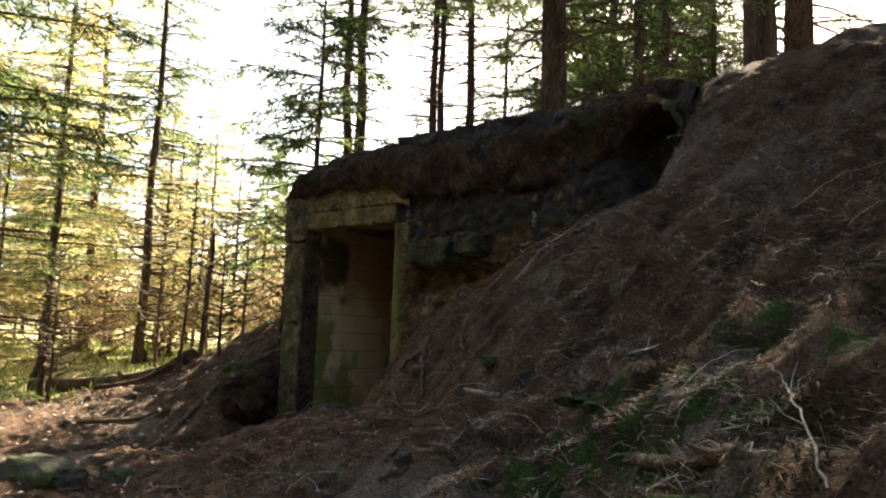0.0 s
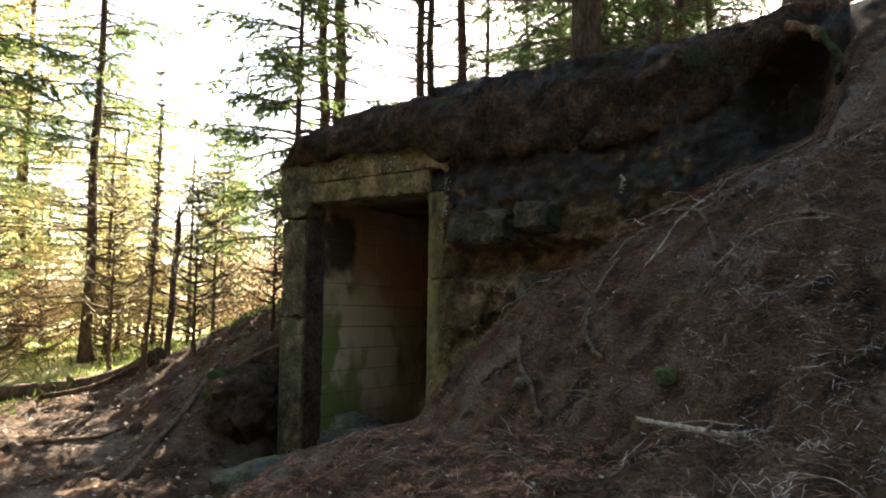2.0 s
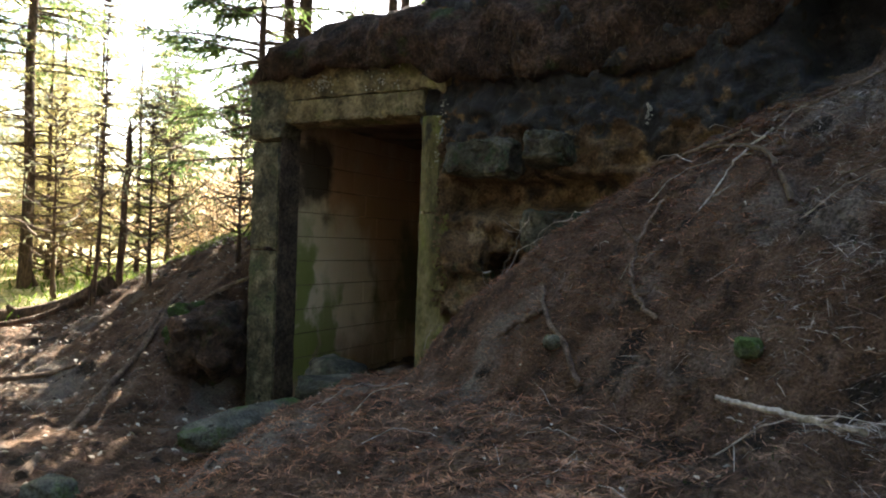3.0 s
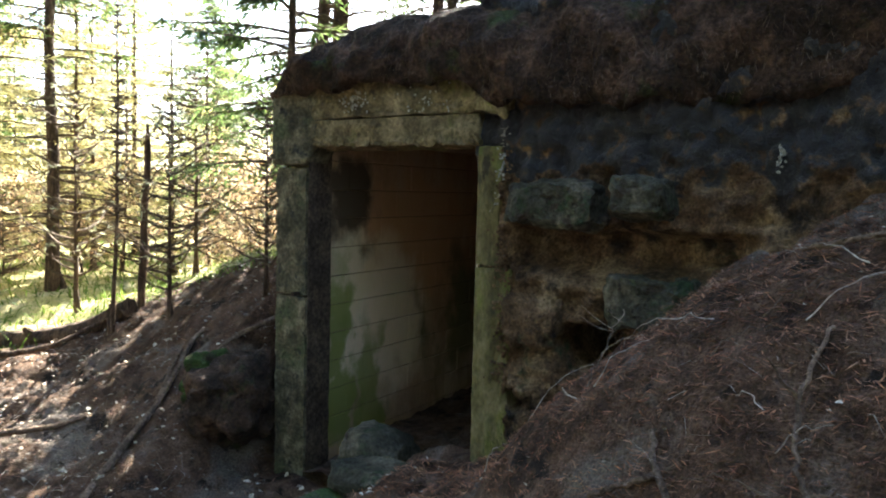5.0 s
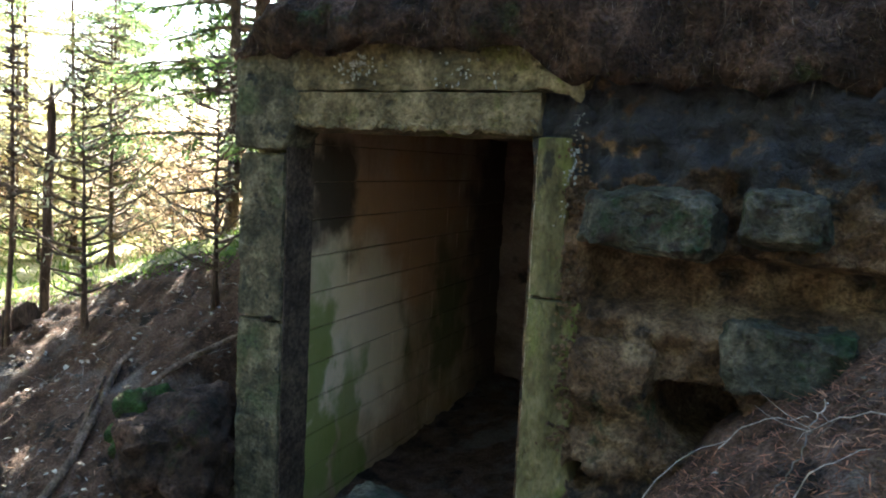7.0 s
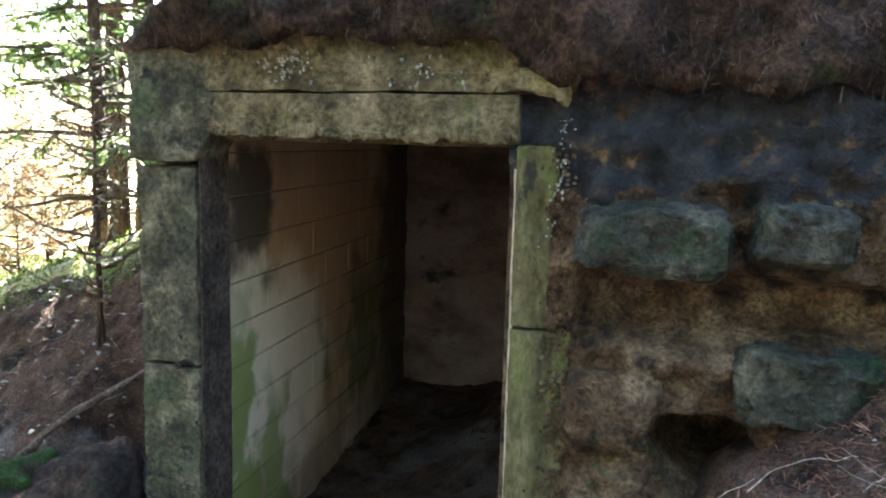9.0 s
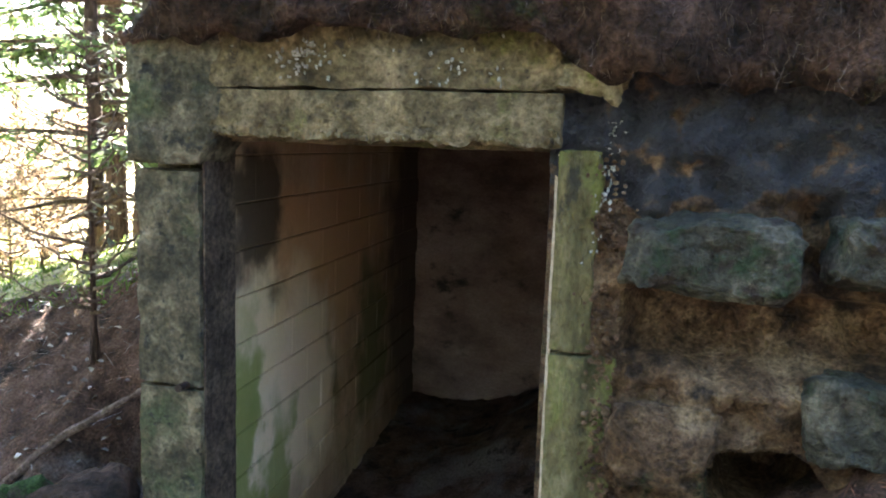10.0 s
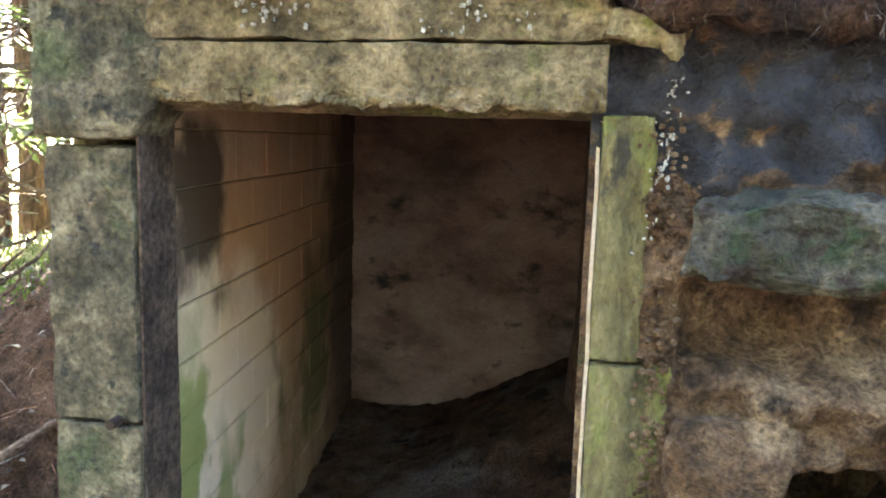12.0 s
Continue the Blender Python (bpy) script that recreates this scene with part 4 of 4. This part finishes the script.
limb("stick", along_ground([(2.3, -1.16), (2.42, -0.98), (2.54, -0.8)], 0.012), 0.004, 0.006, PALE, "straight pale stick lying up the bank", "stick", 19, stubs=3, jitter=0.004)
limb("dead_branch", along_ground([(2.75, -1.32), (3.1, -1.5), (3.49, -1.63), (3.85, -1.66), (4.15, -1.7)], 0.02), 0.003, 0.007, TWIG, "long thin dark branch across the bank", "branch", 20, stubs=5, jitter=0.008)
limb("root", along_ground([(2.1, -1.05), (2.05, -1.25), (2.1, -1.45), (2.25, -1.6)], 0.03), 0.007, 0.010, ROOT, "thin root looping over the needles", "root", 21, stubs=3)
for c, s, seed, mat, label in (((-0.6, -0.98), (0.15, 0.55, 0.11), 2, ROCK, "flat pale stone slab before the doorway"),
                               ((-0.45, -0.35), (0.3, 0.2, 0.11), 5, STONE, "green algae-covered stone at the threshold"),
                               ((-0.75, 0.05), (0.26, 0.22, 0.2), 6, STONE, "pointed green stone in the doorway"),
                               ((-0.85, -2.25), (0.16, 0.12, 0.1), 7, ROCK, "grey stone beside the root"),
                               ((-1.15, -2.75), (0.5, 0.2, 0.12), 8, ROCK, "low weathered rock in the path"),
                               ((2.66, -1.86), (0.05, 0.045, 0.04), 9, ROCK, "small pale stone on the bank"),
                               ((4.31, -3.43), (0.025, 0.02, 0.02), 10, LEAF, "white chip of stone in the moss"),
                               ((1.76, -1.48), (0.05, 0.04, 0.035), 12, ROCK, "small stone among the needles")):
    bm = bmesh.new()
    boulder(bm, (c[0], c[1], gz(*c) + s[2] * 0.3), s, seed, 4 if s[0] > 0.1 else 2, 0.35, 0.4)
    solid("stone", bm, mat, label, "stone")

# earth clod beside the post
bm = bmesh.new()
boulder(bm, (-2.05, -0.08, 0.74), (0.33, 0.36, 0.33), 44, 5, 0.35, -1.0)
for v in bm.verts:
    v.co += noise.noise_vector(v.co * 5) * 0.03 + noise.noise_vector(v.co * 16) * 0.02
clod = solid("earth_clod", bm, SOIL, "dark overhanging clod of earth beside the post", "earth")
bm = bmesh.new()
boulder(bm, (-2.26, -0.18, 0.86), (0.16, 0.2, 0.2), 45, 4, 0.6, -0.8)
part("moss", bm, MOSS, clod, "green moss on the outer side of the clod")

for c, s, seed in (((4.72, -3.62), (0.14, 0.1, 0.025), 63), ((3.85, -2.75), (0.12, 0.11, 0.03), 64)):
    bm = bmesh.new()
    boulder(bm, (c[0], c[1], gz(*c) + 0.005), s, seed, 4, 0.7, -1.0)
    for v in bm.verts:
        v.co += noise.noise_vector(v.co * 30) * 0.012
    solid("moss_cushion", bm, MOSS, "low cushion of green moss on the bank", "moss", "moss cushions")

# stuff that nobody could count
def flat_bits(name, count, place, length, width, mat, label, category, stand=0.15, curl=0.0):
    verts, faces = [], []
    for k in range(count):
        p = place()
        if p is None:
            continue
        a = rng.uniform(0, 6.283)
        d = Vector((math.cos(a), math.sin(a), rng.gauss(0, stand))).normalized()
        s = Vector((-math.sin(a), math.cos(a), rng.gauss(0, 0.4))).normalized() * rng.uniform(*width)
        L = rng.uniform(*length)
        i = len(verts)
        p = Vector(p) - d * L * 0.3
        mid = p + d * L * 0.5 + Vector((0, 0, curl * L))
        verts += [p - s * 0.6, p + s * 0.6, mid + s, mid - s, p + d * L]
        faces += [(i, i + 1, i + 2, i + 3), (i + 3, i + 2, i + 4)]
    ob = new(name, pydata(name, verts, faces, mat))
    ob.matrix_world = T
    return tagged(ob, label, category, kind="stuff")


def on(u0, u1, v0, v1, lift=0.012, keep=None):
    def place():
        u, v = rng.uniform(u0, u1), rng.uniform(v0, v1)
        if v > -0.06 and u > -1.76:
            return None
        if keep is not None and not keep(u, v):
            return None
        return (u, v, gz(u, v) + lift)
    return place


patchy = lambda u, v: noise.noise(Vector((u * 1.3, v * 1.3, 2))) > -0.25
flat_bits("needle_litter", 26000, on(-0.8, 2.6, -3.2, 0.0, 0.008), (0.03, 0.08), (0.0014, 0.003), DRY_RED, "rusty brown needles over the litter heap", "litter", 0.25)
flat_bits("needle_litter", 30000, on(1.2, 5.6, -4.6, 0.0, 0.008), (0.03, 0.09), (0.0012, 0.0025), DRY, "brown spruce needles and straw over the bank", "litter", 0.25)
flat_bits("needle_litter", 14000, on(-6.5, 0.2, -3.5, 1.6, 0.008), (0.03, 0.11), (0.0015, 0.003), DRY, "dry needles and straw over the lower slope", "litter", 0.25)
flat_bits("bank_straw", 42000, on(2.5, 6.2, -4.2, 0.0, 0.006, lambda u, v: patchy(u, v) and (v > -2.6 or noise.noise(Vector((u * 2, v * 2, 6))) > 0.05) and u + 0.5 * v + noise.noise(Vector((u * 3, v * 3, 5))) > 1.9), (0.03, 0.13), (0.001, 0.0024), PALE, "tangle of bleached straw and fine twigs on the bank", "straw", 0.3, 0.06)
flat_bits("dead_grass", 700, on(1.6, 5.6, -4.2, 0.0, 0.0, patchy), (0.10, 0.28), (0.0012, 0.0022), PALE, "bleached dead grass stalks on the bank", "dead grass", 0.35, 0.12)
flat_bits("dead_grass", 900, on(-6.5, -2.0, -2.0, 1.6, 0.0, patchy), (0.10, 0.3), (0.0015, 0.0025), PALE, "bleached stalks on the lower slope", "dead grass", 0.35, 0.12)
flat_bits("fallen_leaves", 420, on(-0.4, 5.5, -4.4, -0.1, 0.012), (0.012, 0.03), (0.005, 0.010), LEAF, "small pale fallen leaves on the needles", "leaves", 0.3, 0.15)
flat_bits("fallen_leaves", 700, on(-5.5, 0.0, -3.6, 1.2, 0.014), (0.03, 0.07), (0.010, 0.02), LEAF, "pale fallen leaves along the path", "leaves", 0.3, 0.15)
flat_bits("fallen_leaves", 1700, on(-5.5, -1.8, -1.2, 1.9, 0.012), (0.02, 0.05), (0.006, 0.012), LEAF_GREY, "grey fallen leaves over the upper slope", "leaves", 0.3, 0.15)
flat_bits("moss_grass", 8000, on(-6.2, -2.3, 0.9, 3.4, 0.0), (0.04, 0.12), (0.003, 0.006), GRASS, "bright green grass on the sunlit ridge", "grass", 1.4, 0.1)
flat_bits("meadow_grass", 9000, on(-18, -5.5, -3.0, 7.0, 0.0), (0.12, 0.35), (0.006, 0.013), GRASS, "sunlit grass of the forest clearing", "grass", 1.2, 0.1)
mossy = lambda u, v: noise.noise(Vector((u * 1.8, v * 1.8, 8))) > 0.05
flat_bits("bank_moss", 18000, on(3.7, 5.1, -3.8, -2.5, 0.0, mossy), (0.012, 0.03), (0.0012, 0.0025), MOSS, "thick green moss over the bank by the logs", "moss", 1.4, 0.05)
flat_bits("bank_moss", 9000, on(2.4, 5.6, -4.3, -1.2, 0.0, mossy), (0.012, 0.03), (0.0012, 0.0025), MOSS, "green moss shoots on the bank", "moss", 1.4, 0.05)


def cap_place(u0, u1, hang):
    def place():
        u = rng.uniform(u0, u1)
        if hang:
            return (u, -0.06 - rng.uniform(0, 0.08), lip_z(u) + rng.uniform(-0.02, 0.35))
        v = rng.uniform(0.1, 3)
        return (u, v, float(top_z(u, v)) + 0.02)
    return place


flat_bits("hanging_rootlets", 1500, cap_place(-1.7, 3.1, True), (0.03, 0.09), (0.001, 0.002), TWIG, "fine rootlets and needles hanging from the soil cap", "rootlets", 1.5, -0.1)
flat_bits("roof_litter", 5000, cap_place(-1.6, 3.3, False), (0.03, 0.12), (0.0015, 0.003), DRY, "needles and dead stalks on the bunker roof", "litter", 0.6, 0.1)

# fallen twigs that can be told apart
kinds = []
for k in range(8):
    bm = bmesh.new()
    L = 0.16 + 0.05 * k
    line = bend((-L / 2, 0, 0), (L / 2, 0, 0.02), -0.02 - 0.006 * k, 9, 0.012, 50 + k)
    tube(bm, line, [0.003 - 0.0002 * i for i in range(10)], 5)
    kinds.append(mesh_of("fallen_twig", bm, PALE if k % 2 else TWIG))
made = 0
while made < 130:
    u, v = (rng.uniform(0.4, 5.4), rng.uniform(-4.2, -0.15)) if made % 4 else (rng.uniform(-5.5, -1.9), rng.uniform(-2.5, 1.0))
    w = (gz(u + 0.08, v) - gz(u - 0.08, v)) / 0.16
    ob = new("fallen_twig", kinds[made % 8])
    a = rng.uniform(0, 360)
    ob.matrix_world = T @ pose(u, v, gz(u, v) + 0.015) @ pose(0, 0, 0, 0, -math.degrees(math.atan(w)), 0) @ pose(0, 0, 0, rng.uniform(-25, 25), rng.uniform(-8, 8), a)
    tagged(ob, "thin bleached fallen twig on the needles" if made % 2 else "thin brown fallen twig on the needles", "twig", "fallen twigs")
    made += 1
